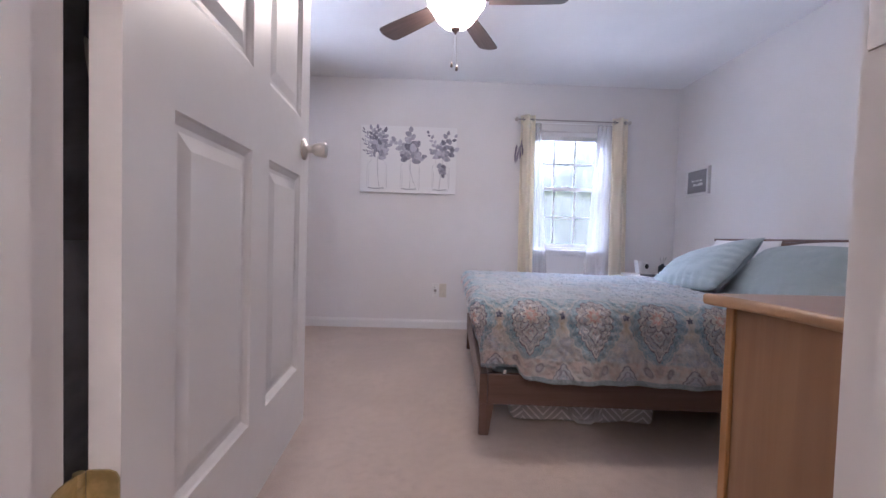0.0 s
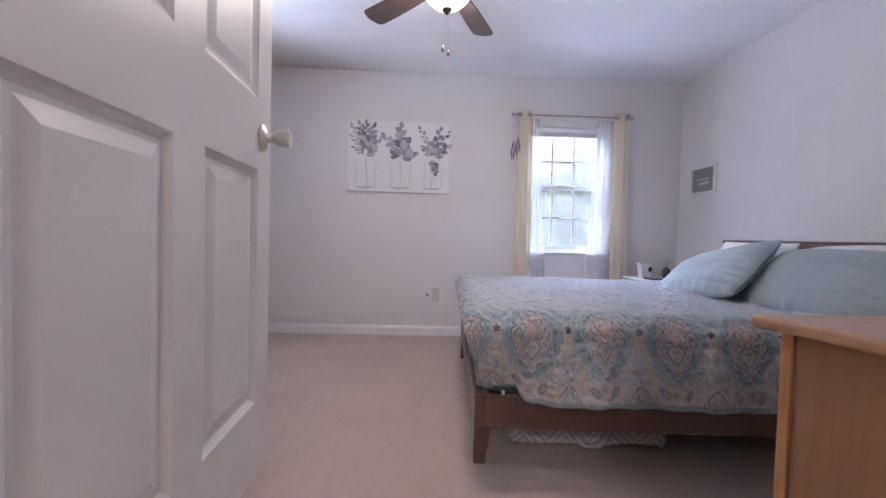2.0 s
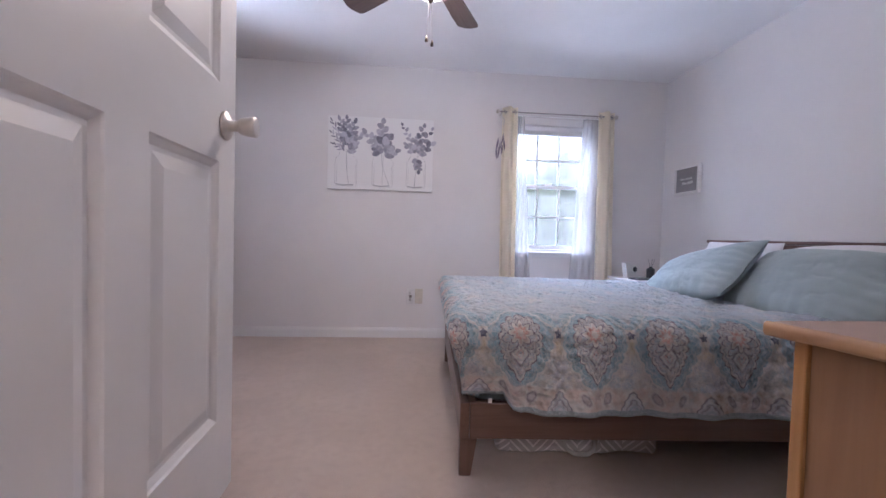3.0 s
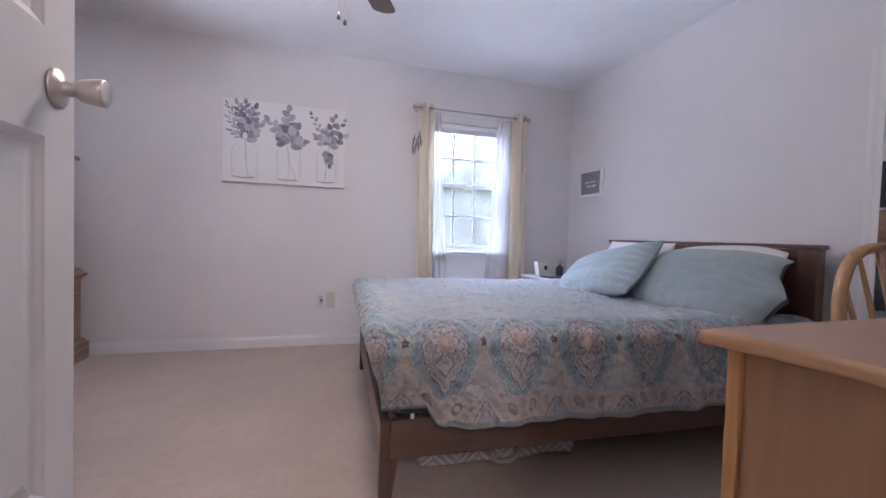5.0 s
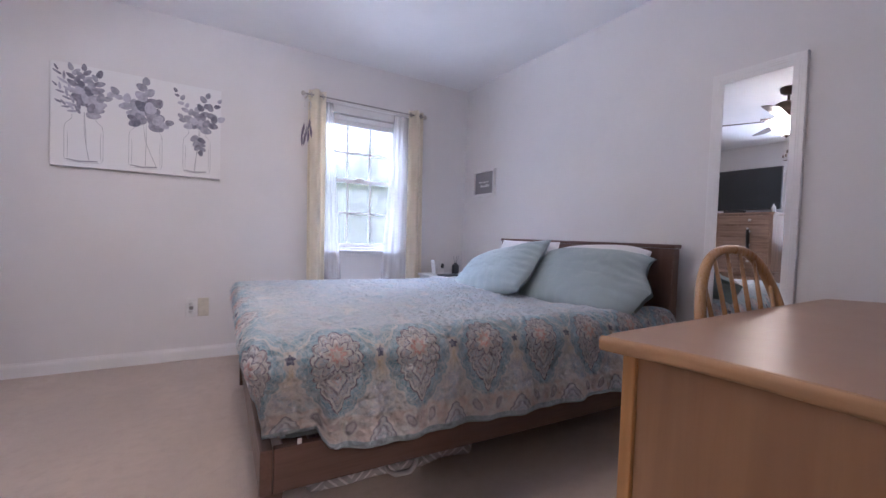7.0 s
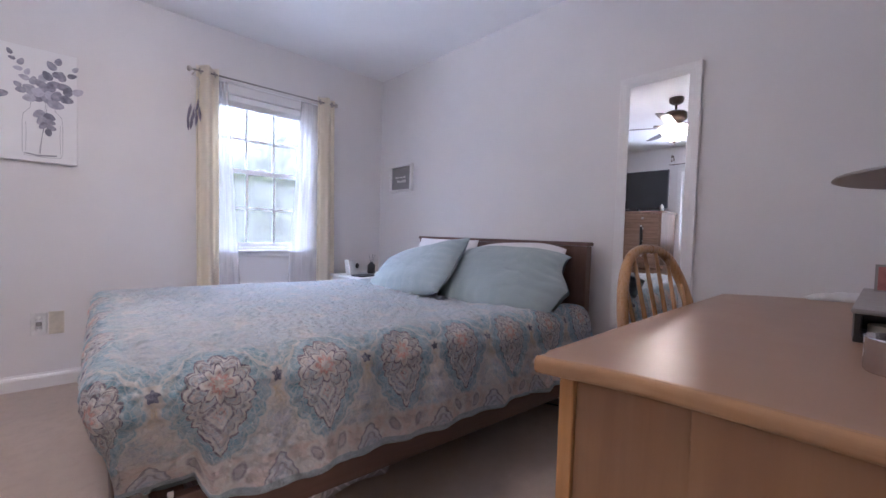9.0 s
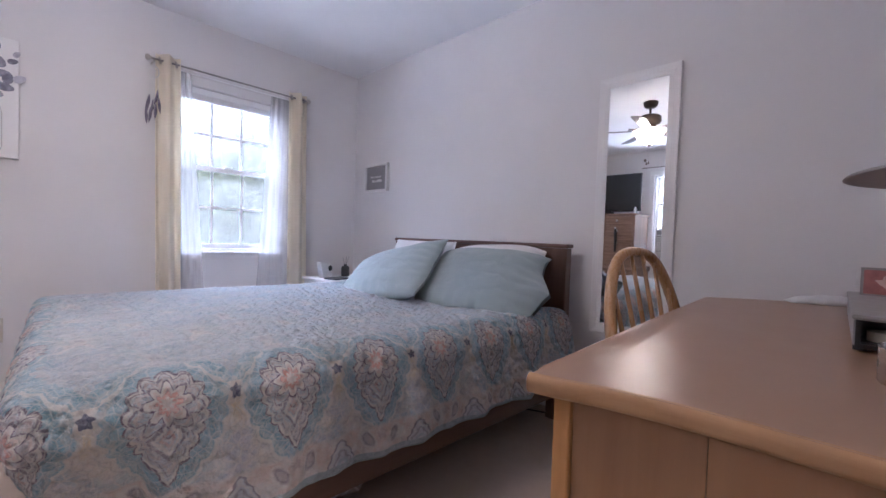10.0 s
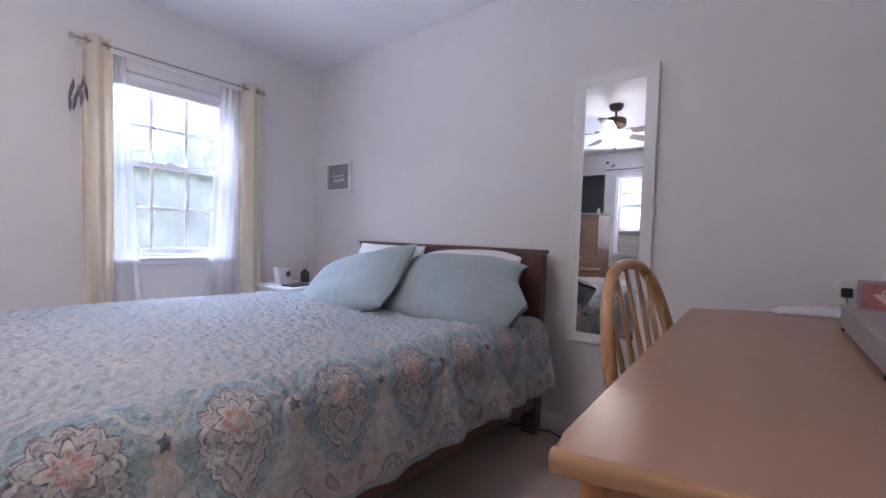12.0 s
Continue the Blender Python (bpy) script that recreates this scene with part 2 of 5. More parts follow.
        c = n.mix(n.m("MULTIPLY", ring(r, 0.985, 0.055), n.span(strong, 0.12, 1.0, 0.3, 0.8)), c, (0.80, 0.78, 0.76))
        c = n.mix(n.m("MULTIPLY", ring(r, 1.07, 0.03), 0.22), c, (0.30, 0.33, 0.40))
        body = n.mix(n.span(patch, 0.38, 0.6), lilac, grey)
        body = n.mix(n.m("MULTIPLY", n.span(scroll, 0.02, 0.09, 1.0, 0.0), 0.7), body, (0.74, 0.66, 0.62))
        body = n.mix(n.m("MULTIPLY", n.span(patch2, 0.42, 0.58), 0.45), body, pale)
        body = n.mix(n.m("MULTIPLY", n.span(scroll2, 0.01, 0.05, 1.0, 0.0), 0.4), body, plum)
        c = n.mix(n.m("MULTIPLY", n.span(r, 0.595, 0.61, 1.0, 0.0), n.m("MAXIMUM", n.m("MULTIPLY", strong, 0.95), 0.5)), c, body)
        if ov > 0:
            # only the halo and the ground colour show on the staggered row
            continue
        worn = n.span(fleck, 0.30, 0.45)
        for at, w, k, tone in ((0.60, 0.030, 0.95, plum), (0.545, 0.04, 0.7, cream), (0.47, 0.022, 0.5, plum), (0.40, 0.03, 0.4, peach)):
            c = n.mix(n.m("MULTIPLY", n.m("MULTIPLY", ring(r, at, w), worn), n.m("MULTIPLY", strong, k)), c, tone)
        for at, w, k, tone in ((0.079, 0.006, 0.5, cream), (0.074, 0.004, 0.75, plum), (0.061, 0.005, 0.45, peach)):
            c = n.mix(n.m("MULTIPLY", n.m("MULTIPLY", ring(broad, at, w), n.span(r, 0.58, 0.61, 1.0, 0.0)), n.m("MULTIPLY", strong, k)), c, tone)
        for at, w, k, tone in ((1.0, 0.14, 0.65, plum), (0.72, 0.14, 0.75, cream), (0.4, 0.14, 0.45, coral)):
            c = n.mix(n.m("MULTIPLY", ring(heart, at, w), n.m("MULTIPLY", strong, k)), c, tone)
        for rad, tone, k in ((0.050, cream, 0.9), (0.038, peach, 0.8), (0.029, coral, 0.9), (0.017, cream, 0.85)):
            c = n.mix(n.m("MULTIPLY", n.span(petal, rad - 0.002, rad, 1.0, 0.0), n.m("MULTIPLY", strong, k)), c, tone)
        c = n.mix(n.m("MULTIPLY", ring(petal, 0.050, 0.0044), n.m("MULTIPLY", strong, 0.95)), c, plum)
        c = n.mix(n.m("MULTIPLY", ring(petal, 0.029, 0.0022), n.m("MULTIPLY", strong, 0.4)), c, plum)
    c = n.mix(n.m("MULTIPLY", n.span(n.voronoi(uv.outputs[0], 52.0, "DISTANCE_TO_EDGE"), 0.015, 0.075, 1.0, 0.0), 0.5), c, (0.84, 0.82, 0.80))
    # dark stars halfway between two medallions
    for ou, ov in ((0.784, -0.19), (0.284, 0.31)):
        su, sv = lattice(ou + 0.5, ov - 0.05)
        sa = n.m("ARCTAN2", su, sv)
        sr = n.m("SQRT", n.m("ADD", n.m("MULTIPLY", su, su), n.m("MULTIPLY", sv, sv)))
        star = n.m("MULTIPLY", sr, n.m("SUBTRACT", 1.0, n.m("MULTIPLY", n.m("COSINE", n.m("MULTIPLY", sa, 5.0)), 0.22)))
        c = n.mix(n.m("MULTIPLY", n.span(star, 0.024, 0.029, 1.0, 0.0), 0.6), c, (0.68, 0.66, 0.66))
        c = n.mix(n.m("MULTIPLY", n.span(star, 0.0115, 0.014, 1.0, 0.0), n.span(strong, 0.12, 1.0, 0.3, 1.0)), c, navy)
    # paler and bluer on the flat top: the window's grazing sheen put into the colour
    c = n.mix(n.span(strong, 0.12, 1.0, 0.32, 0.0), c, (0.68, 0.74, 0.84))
    # border along the hem: a row of small arches and a plain edge
    e = n.m("ADD", sep.outputs[1], 0.40)
    bu, _ = lattice(0.284, 0.0)
    bu = n.m("ABSOLUTE", bu)
    scallop = n.m("MULTIPLY", n.m("ABSOLUTE", n.m("SINE", n.m("MULTIPLY", e, 130.0))), 0.10)
    dome = n.m("ADD", n.m("ADD", n.m("POWER", n.m("DIVIDE", bu, 0.058), 1.4), n.m("DIVIDE", e, 0.085)), scallop)
    inb = n.span(e, 0.085, 0.1, 1.0, 0.0)
    bt = n.mix(n.span(patch, 0.4, 0.6), peach, cream)
    bt = n.mix(n.span(dome, 0.98, 1.04, 1.0, 0.0), bt, grey)
    for at, w, k, tone in ((1.0, 0.07, 0.85, plum), (0.84, 0.07, 0.6, cream), (0.66, 0.06, 0.6, plum), (0.4, 0.10, 0.4, teal)):
        bt = n.mix(n.m("MULTIPLY", ring(dome, at, w), k), bt, tone)
    lean_u = n.m("ADD", n.m("SUBTRACT", bu, 0.096), n.m("MULTIPLY", n.m("SUBTRACT", e, 0.055), 0.4))
    blob = n.m("SQRT", n.m("ADD", n.m("POWER", n.m("DIVIDE", lean_u, 0.75), 2.0), n.m("POWER", n.m("SUBTRACT", e, 0.055), 2.0)))
    bt = n.mix(n.m("MULTIPLY", n.span(blob, 0.024, 0.027, 1.0, 0.0), 0.8), bt, (0.50, 0.42, 0.45))
    bt = n.mix(n.m("MULTIPLY", ring(blob, 0.027, 0.005), 0.7), bt, cream)
    bt = n.mix(n.m("MULTIPLY", ring(blob, 0.017, 0.004), 0.6), bt, plum)
    c = n.mix(n.m("MULTIPLY", inb, 0.75), c, bt)
    c = n.mix(n.span(e, 0.014, 0.018, 1.0, 0.0), c, (0.40, 0.49, 0.54))
    stitch = n.voronoi(uv.outputs[0], 42.0, "SMOOTH_F1")
    fine = n.noise(uv.outputs[0], 95.0, 4.0, 0.65)
    c = n.mix(n.span(fine, 0.35, 0.75, 0.0, 0.26), c, (0.82, 0.82, 0.86))
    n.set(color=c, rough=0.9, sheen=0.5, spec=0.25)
    n.bump(n.m("SUBTRACT", n.m("MULTIPLY", fine, 0.8), n.m("MULTIPLY", stitch, 1.6)), 1.0, 0.038)
    return n.mat


def bag_material():
    n = Net("bag_print")
    v = n.coord()
    sep = n.t.nodes.new("ShaderNodeSeparateXYZ")
    n.put(sep.inputs[0], v)
    a = n.m("ADD", sep.outputs[0], n.m("MULTIPLY", sep.outputs[2], 1.0))
    b = n.m("SUBTRACT", sep.outputs[0], n.m("MULTIPLY", sep.outputs[2], 1.0))
    cell = n.m("GREATER_THAN", n.m("FRACT", n.m("MULTIPLY", sep.outputs[0], 5.0)), 0.5)
    la = n.m("GREATER_THAN", n.m("FRACT", n.m("MULTIPLY", a, 26.0)), 0.7)
    lb = n.m("GREATER_THAN", n.m("FRACT", n.m("MULTIPLY", b, 26.0)), 0.7)
    k = n.m("ADD", n.m("MULTIPLY", la, cell), n.m("MULTIPLY", lb, n.m("SUBTRACT", 1.0, cell)))
    n.set(color=n.mix(k, (0.46, 0.44, 0.45), (0.76, 0.73, 0.73)), rough=0.8)
    n.bump(n.noise(v, 30.0, 4.0), 0.5, 0.004)
    return n.mat


def leaf_material(name, a, b, wash=0.0):
    """Each leaf has a tone of its own; wash: how unevenly the colour lies on it."""
    n = Net(name)
    g = n.t.nodes.new("ShaderNodeNewGeometry")
    tone = g.outputs["Random Per Island"]
    if wash:
        tone = n.m("ADD", tone, n.m("MULTIPLY", n.m("SUBTRACT", n.noise(n.coord(), 38.0, 3.0), 0.5), wash * 4))
    n.set(color=n.mix(tone, a, b), rough=0.6)
    return n.mat


WALL = paint("wall_paint", (0.74, 0.717, 0.715), 0.6, 0.25, 180.0, 0.04)
CEIL = paint("ceiling_paint", (0.86, 0.85, 0.85), 0.8, 0.4, 120.0, 0.04)
TRIM = paint("trim_paint", (0.77, 0.755, 0.75), 0.35, 0.1, 90.0, 0.04)
DOOR = paint("door_paint", (0.69, 0.678, 0.68), 0.38, 0.03, 40.0, 0.04)
VINYL = paint("window_vinyl", (0.87, 0.87, 0.88), 0.35, 0.04, 60.0, 0.03)
CARPET = carpet_material()
QUILT = quilt_material()
BAG = bag_material()
GLASS = glass("window_glass")
SHEER = sheer("sheer_voile")
WALNUT_X = wood("dark_wood_x", (0.150, 0.083, 0.062), (0.112, 0.060, 0.045), 0, 0.38, 0.25)
WALNUT_Y = wood("dark_wood_y", (0.150, 0.083, 0.062), (0.112, 0.060, 0.045), 1, 0.38, 0.25)
WALNUT_Z = wood("dark_wood_z", (0.150, 0.083, 0.062), (0.112, 0.060, 0.045), 2, 0.38, 0.25)
MAPLE_X = wood("honey_maple_x", (0.36, 0.20, 0.125), (0.32, 0.17, 0.10), 0, 0.27, 0.5, 3.0, 0.08)
def satin_wood(name, light, dark):
    n = Net(name)
    v = n.coord()
    g = n.noise(n.scaled(v, (0.7, 7.0, 7.0)), 1.3, 2.0, 0.5)
    fine = n.noise(n.scaled(v, (6.0, 220.0, 220.0)), 1.0, 2.0)
    smear = n.noise(v, 9.0, 3.0)
    c = n.mix(g, light, dark)
    c = n.mix(n.m("MULTIPLY", fine, 0.2), c, dark)
    n.set(color=c, rough=n.m("ADD", 0.285, n.m("MULTIPLY", smear, 0.08)), spec=0.36)
    return n.mat


MAPLE_TOP = satin_wood("satin_maple_top", (0.375, 0.235, 0.152), (0.325, 0.195, 0.12))
MAPLE_Y = wood("honey_maple_edge", (0.49, 0.30, 0.15), (0.38, 0.215, 0.10), 1, 0.35, 0.3, 6.0, 0.25)
MAPLE_Z = wood("honey_maple_panel", (0.335, 0.188, 0.09), (0.27, 0.142, 0.068), 2, 0.4, 0.3, 3.0, 0.15)
MAPLE_POST = wood("honey_maple_post", (0.52, 0.28, 0.10), (0.38, 0.185, 0.06), 2, 0.35, 0.3, 6.0, 0.25)
CHAIRWOOD = wood("oak_chair", (0.46, 0.265, 0.12), (0.32, 0.17, 0.07), 2, 0.3, 0.45, 6.0, 0.3)
OAK_Y = wood("brown_oak_y", (0.34, 0.225, 0.155), (0.20, 0.125, 0.085), 1, 0.45, 0.15)
OAK_Z = wood("brown_oak_z", (0.34, 0.225, 0.155), (0.20, 0.125, 0.085), 2, 0.45, 0.15)
BLADE = wood("fan_blade_wood", (0.115, 0.08, 0.07), (0.07, 0.048, 0.042), 0, 0.4, 0.2)
PILLOW = cloth("teal_cotton", (0.325, 0.385, 0.40), 0.85, 900.0, 0.06, 0.25, 0.8, 8.0)
SHEET = cloth("teal_sheet", (0.28, 0.355, 0.37), 0.85, 900.0, 0.12, 0.2, 0.4)
HEM = cloth("hem_cotton", (0.42, 0.50, 0.54))
WHITE_COTTON = cloth("white_cotton", (0.78, 0.77, 0.77), 0.85, 900.0, 0.06, 0.2, 0.4)
BAGTAPE = cloth("bag_strap", (0.50, 0.48, 0.48))
CURTAIN = satin("cream_satin", (0.92, 0.855, 0.72))
ROBE_DARK = cloth("dark_garment", (0.06, 0.06, 0.07), 0.9, 900.0, 0.6, 0.2, 0.6, 12.0)
BEIGE_CLOTH = cloth("beige_cotton", (0.42, 0.36, 0.30))
GREY_CLOTH = cloth("charcoal_cotton", (0.28, 0.28, 0.30), 0.9, 900.0, 0.3, 0.2, 0.5, 10.0)
ROBE_RED = cloth("maroon_garment", (0.09, 0.02, 0.02), 0.9)
STEEL = plain("brushed_nickel", (0.62, 0.58, 0.54), 0.38, 1.0, 0.1, 60.0)
RODGREY = plain("satin_rod", (0.34, 0.32, 0.31), 0.45)
BRASS = plain("worn_brass", (0.72, 0.60, 0.32), 0.5, 1.0, 0.35, 40.0)
BRONZE = plain("fan_bronze", (0.12, 0.085, 0.065), 0.35, 0.6, 0.2, 40.0)
BLACK = plain("black_plastic", (0.025, 0.025, 0.028), 0.35)
SCREEN = plain("tv_screen", (0.03, 0.032, 0.036), 0.2, 0.0, 0.1, 4.0, 0.0)
GREY = plain("grey_plastic", (0.30, 0.28, 0.27), 0.45)
LAMPGREY = plain("lamp_grey", (0.36, 0.34, 0.33), 0.5)
WHITE = plain("white_plastic", (0.78, 0.77, 0.76), 0.4)
ALMOND = plain("almond_plastic", (0.66, 0.61, 0.52), 0.4)
TIN = plain("tin", (0.72, 0.72, 0.74), 0.22, 1.0)
PINK = plain("pink_print", (0.42, 0.16, 0.15), 0.5, 0.0, 0.3, 45.0)
PALEPINK = plain("petal_print", (0.70, 0.50, 0.45), 0.5)
BAGFILM = plain("white_film", (0.80, 0.79, 0.79), 0.35, 0.0, 0.06, 25.0, 0.4)
PAPER = plain("paper", (0.78, 0.77, 0.76), 0.7)
CANVAS = plain("canvas", (0.80, 0.79, 0.79), 0.85, 0.0, 0.03, 400.0, 0.3)
INK = plain("ink_grey", (0.40, 0.39, 0.42), 0.9, 0.0, 0.3, 40.0)
LEAFINK = leaf_material("ink_leaf", (0.14, 0.135, 0.18), (0.50, 0.485, 0.56), 0.35)
SLATE = plain("slate_print", (0.29, 0.28, 0.29), 0.7)
FEATHER = plain("feather", (0.27, 0.24, 0.32), 0.8, 0.0, 0.4, 60.0)
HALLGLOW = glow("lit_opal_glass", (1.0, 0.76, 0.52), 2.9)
BOWL = glow("frosted_glass_lit", (1.0, 0.76, 0.50), 1.5)
MIRROR = Net("mirror_silver").set(color=(0.93, 0.94, 0.94), rough=0.01, metal=1.0).mat
GRASS = plain("lawn", (0.09, 0.13, 0.04), 0.9, 0.0, 0.4, 2.0, 0.3)
BARK = plain("bark", (0.12, 0.09, 0.07), 0.9, 0.0, 0.4, 14.0, 0.6)
LEAF = leaf_material("foliage", (0.075, 0.095, 0.04), (0.15, 0.17, 0.075))
SIDING = paint("outer_siding", (0.6, 0.6, 0.58), 0.7)


# ---- mesh helpers ----
PLACE = {}


def thing(name, m, label, category, group="", kind=""):
    ob = new(name)
    ob.matrix_world = m
    ob.empty_display_size = 0.1
    PLACE[ob] = m
    return tagged(ob, label, category, group, kind)


def finish(name, bm, mat, smooth=False):
    bmesh.ops.recalc_face_normals(bm, faces=bm.faces)
    me = bpy.data.meshes.new(name)
    if smooth:
        for f in bm.faces:
            f.smooth = True
    bm.to_mesh(me)
    bm.free()
    me.materials.append(mat)
    return me


def part(name, bm, mat, parent, label="", smooth=False, at=None):
    """One mesh under a thing or part, in the thing's own axes; at: its own pose within the parent."""
    ob = new(name, finish(name, bm, mat, smooth))
    ob.parent = parent
    if at is not None:
        ob.matrix_basis = at
    if label:
        ob["label"] = label
    return ob


def solid(name, bm, mat, label, category, group="", kind="", smooth=False, m=None):
    ob = new(name, finish(name, bm, mat, smooth))
    if m is not None:
        ob.matrix_world = m
    return tagged(ob, label, category, group, kind)


def box(x0, x1, y0, y1, z0, z1, bevel=0.0, bm=None, seg=2):
    b = bmesh.new()
    bmesh.ops.create_cube(b, size=1.0, matrix=Matrix.LocRotScale(((x0 + x1) / 2, (y0 + y1) / 2, (z0 + z1) / 2), None, (x1 - x0, y1 - y0, z1 - z0)))
    if bevel:
        bmesh.ops.bevel(b, geom=list(b.edges), offset=bevel, segments=seg, affect="EDGES", profile=0.5)
    if bm is None:
        return b
    return merge(bm, b)


def merge(bm, b):
    me = bpy.data.meshes.new("tmp")
    b.to_mesh(me)
    b.free()
    bm.from_mesh(me)
    bpy.data.meshes.remove(me)
    return bm


def lathe(profile, n=32, bm=None):
    """Revolves (radius, z) pairs round z."""
    bm = bm or bmesh.new()
    rows = []
    for r, z in profile:
        if r < 1e-5:
            rows.append([bm.verts.new((0, 0, z))])
        else:
            rows.append([bm.verts.new((r * math.cos(2 * math.pi * k / n), r * math.sin(2 * math.pi * k / n), z)) for k in range(n)])
    for a, b in zip(rows, rows[1:]):
        for k in range(n):
            q = [a[k % len(a)], a[(k + 1) % len(a)], b[(k + 1) % len(b)], b[k % len(b)]]
            q = list(dict.fromkeys(q))
            if len(q) > 2:
                bm.faces.new(q)
    return bm


def tube(points, radius, n=10, bm=None, closed=False, flat=1.0):
    """Sweeps a round section along points; radius: a number or one for each point."""
    bm = bm or bmesh.new()
    pts = [Vector(p) for p in points]
    rads = radius if isinstance(radius, (list, tuple)) else [radius] * len(pts)
    rings, up = [], Vector((0.031, 0.047, 1)).normalized()
    for i, p in enumerate(pts):
        a = pts[i - 1] if (i or closed) else p
        b = pts[(i + 1) % len(pts)] if (i + 1 < len(pts) or closed) else p
        d = (b - a).normalized()
        if abs(d.dot(up)) > 0.95:
            up = Vector((1, 0.05, 0.02)).normalized()
        s = d.cross(up).normalized()
        w = s.cross(d).normalized()
        up = w
        rings.append([bm.verts.new(p + rads[i] * (s * math.cos(2 * math.pi * k / n) + w * flat * math.sin(2 * math.pi * k / n))) for k in range(n)])
    pairs = list(zip(rings, rings[1:])) + ([(rings[-1], rings[0])] if closed else [])
    for a, b in pairs:
        for k in range(n):
            bm.faces.new((a[k], a[(k + 1) % n], b[(k + 1) % n], b[k]))
    if not closed:
        bm.faces.new(rings[0])
        bm.faces.new(rings[-1][::-1])
    return bm


def prism(outline, z0, z1, bevel=0.0, axis="z"):
    """Extrudes an outline of (a, b) pairs."""
    bm = bmesh.new()
    lo = [bm.verts.new((a, b, z0)) for a, b in outline]
    hi = [bm.verts.new((a, b, z1)) for a, b in outline]
    bm.faces.new(lo[::-1])
    bm.faces.new(hi)
    n = len(outline)
    rim = []
    for k in range(n):
        bm.faces.new((lo[k], lo[(k + 1) % n], hi[(k + 1) % n], hi[k]))
    if bevel:
        es = [e for e in bm.edges if abs(e.verts[0].co.z - e.verts[1].co.z) < 1e-6]
        bmesh.ops.bevel(bm, geom=es, offset=bevel, segments=3, affect="EDGES", profile=0.5)
    if axis == "y":
        bm.transform(Matrix(((1, 0, 0, 0), (0, 0, -1, 0), (0, 1, 0, 0), (0, 0, 0, 1))))
    if axis == "x":
        bm.transform(Matrix(((0, 0, 1, 0), (1, 0, 0, 0), (0, 1, 0, 0), (0, 0, 0, 1))))
    return bm


def smooth01(a, b, x):
    k = min(max((x - a) / (b - a), 0.0), 1.0)
    return k * k * (3 - 2 * k)


# ---- the room ----
XW, XE, YS, YN, H, TH = -1.86, 2.75, 0.80, 4.36, 2.44, 0.13
DX0, DX1, DH = -0.085, 0.865, 2.34        # doorway
NX0, NX1, NZ0, NZ1 = 1.27, 2.03, 0.812, 1.985   # north window
WY0, WY1, WZ0, WZ1 = 2.40, 3.13, 0.85, 2.05  # west window


def wall_mesh(boxes):
    bm = bmesh.new()
    for b in boxes:
        box(*b, bm=bm)
    return bm


solid("wall_north", wall_mesh([(XW - TH, NX0, YN, YN + TH, 0, H), (NX1, XE + TH, YN, YN + TH, 0, H), (NX0, NX1, YN, YN + TH, 0, NZ0), (NX0, NX1, YN, YN + TH, NZ1, H)]),
      WALL, "white painted bedroom wall with a window", "wall", kind="structure")
solid("wall_east", wall_mesh([(XE, XE + TH, YS - TH, YN, 0, H)]), WALL, "plain white painted bedroom wall", "wall", kind="structure")
solid("wall_south", wall_mesh([(XW - TH, DX0, YS - TH, YS, 0, H), (DX1, XE, YS - TH, YS, 0, H), (DX0, DX1, YS - TH, YS, DH, H)]),
      WALL, "white painted wall with an open doorway", "wall", kind="structure")
solid("wall_west", wall_mesh([(XW - TH, XW, YS, WY0, 0, H), (XW - TH, XW, WY1, YN, 0, H), (XW - TH, XW, WY0, WY1, 0, WZ0), (XW - TH, XW, WY0, WY1, WZ1, H)]),
      WALL, "white painted wall with a window", "wall", kind="structure")
solid("wall_hall", wall_mesh([(-0.75, -0.62, -1.5, YS - TH, 0, H), (1.45, 1.58, -1.5, YS - TH, 0, H), (-0.75, 1.58, -1.63, -1.5, 0, H)]),
      WALL, "plain white hallway wall", "wall", kind="structure")
solid("floor", box(XW - TH, XE + TH, -1.63, YN + TH, -0.12, 0.0), CARPET, "worn beige wall-to-wall carpet with faint stains", "carpet", kind="structure")
solid("ceiling", box(XW - TH, XE + TH, -1.63, YN + TH, H, H + 0.15), CEIL, "smooth white painted ceiling", "ceiling", kind="structure")


def baseboard(name, x0, y0, x1, y1, nx, ny):
    """A moulded board along a wall; (nx, ny) points into the room."""
    d = Vector((x1 - x0, y1 - y0, 0))
    ln = d.length
    prof = [(0, 0), (0.014, 0), (0.014, 0.062), (0.011, 0.074), (0.006, 0.082), (0.005, 0.09), (0, 0.09)]
    bm = bmesh.new()
    a = [bm.verts.new((x0 + nx * p, y0 + ny * p, z)) for p, z in prof]
    b = [bm.verts.new((x1 + nx * p, y1 + ny * p, z)) for p, z in prof]
    for k in range(len(prof)):
        j = (k + 1) % len(prof)
        bm.faces.new((a[k], a[j], b[j], b[k]))
    bm.faces.new(a)
    bm.faces.new(b[::-1])
    return solid(name, bm, TRIM, "white painted baseboard", "baseboard", kind="structure")


baseboard("baseboard_north", XW, YN, XE, YN, 0, -1)
baseboard("baseboard_east", XE, YS, XE, YN - 0.015, -1, 0)
baseboard("baseboard_west", XW, YS, XW, YN - 0.015, 1, 0)
baseboard("baseboard_south", DX1 + 0.085, YS, XE - 0.015, YS, 0, 1)

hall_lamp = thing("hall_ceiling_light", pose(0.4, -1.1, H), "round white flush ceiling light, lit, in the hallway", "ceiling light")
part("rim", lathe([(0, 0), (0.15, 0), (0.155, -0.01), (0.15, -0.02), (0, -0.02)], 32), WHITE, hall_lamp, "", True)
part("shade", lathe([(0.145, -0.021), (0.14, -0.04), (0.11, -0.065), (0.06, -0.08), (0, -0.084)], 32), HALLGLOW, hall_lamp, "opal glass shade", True)
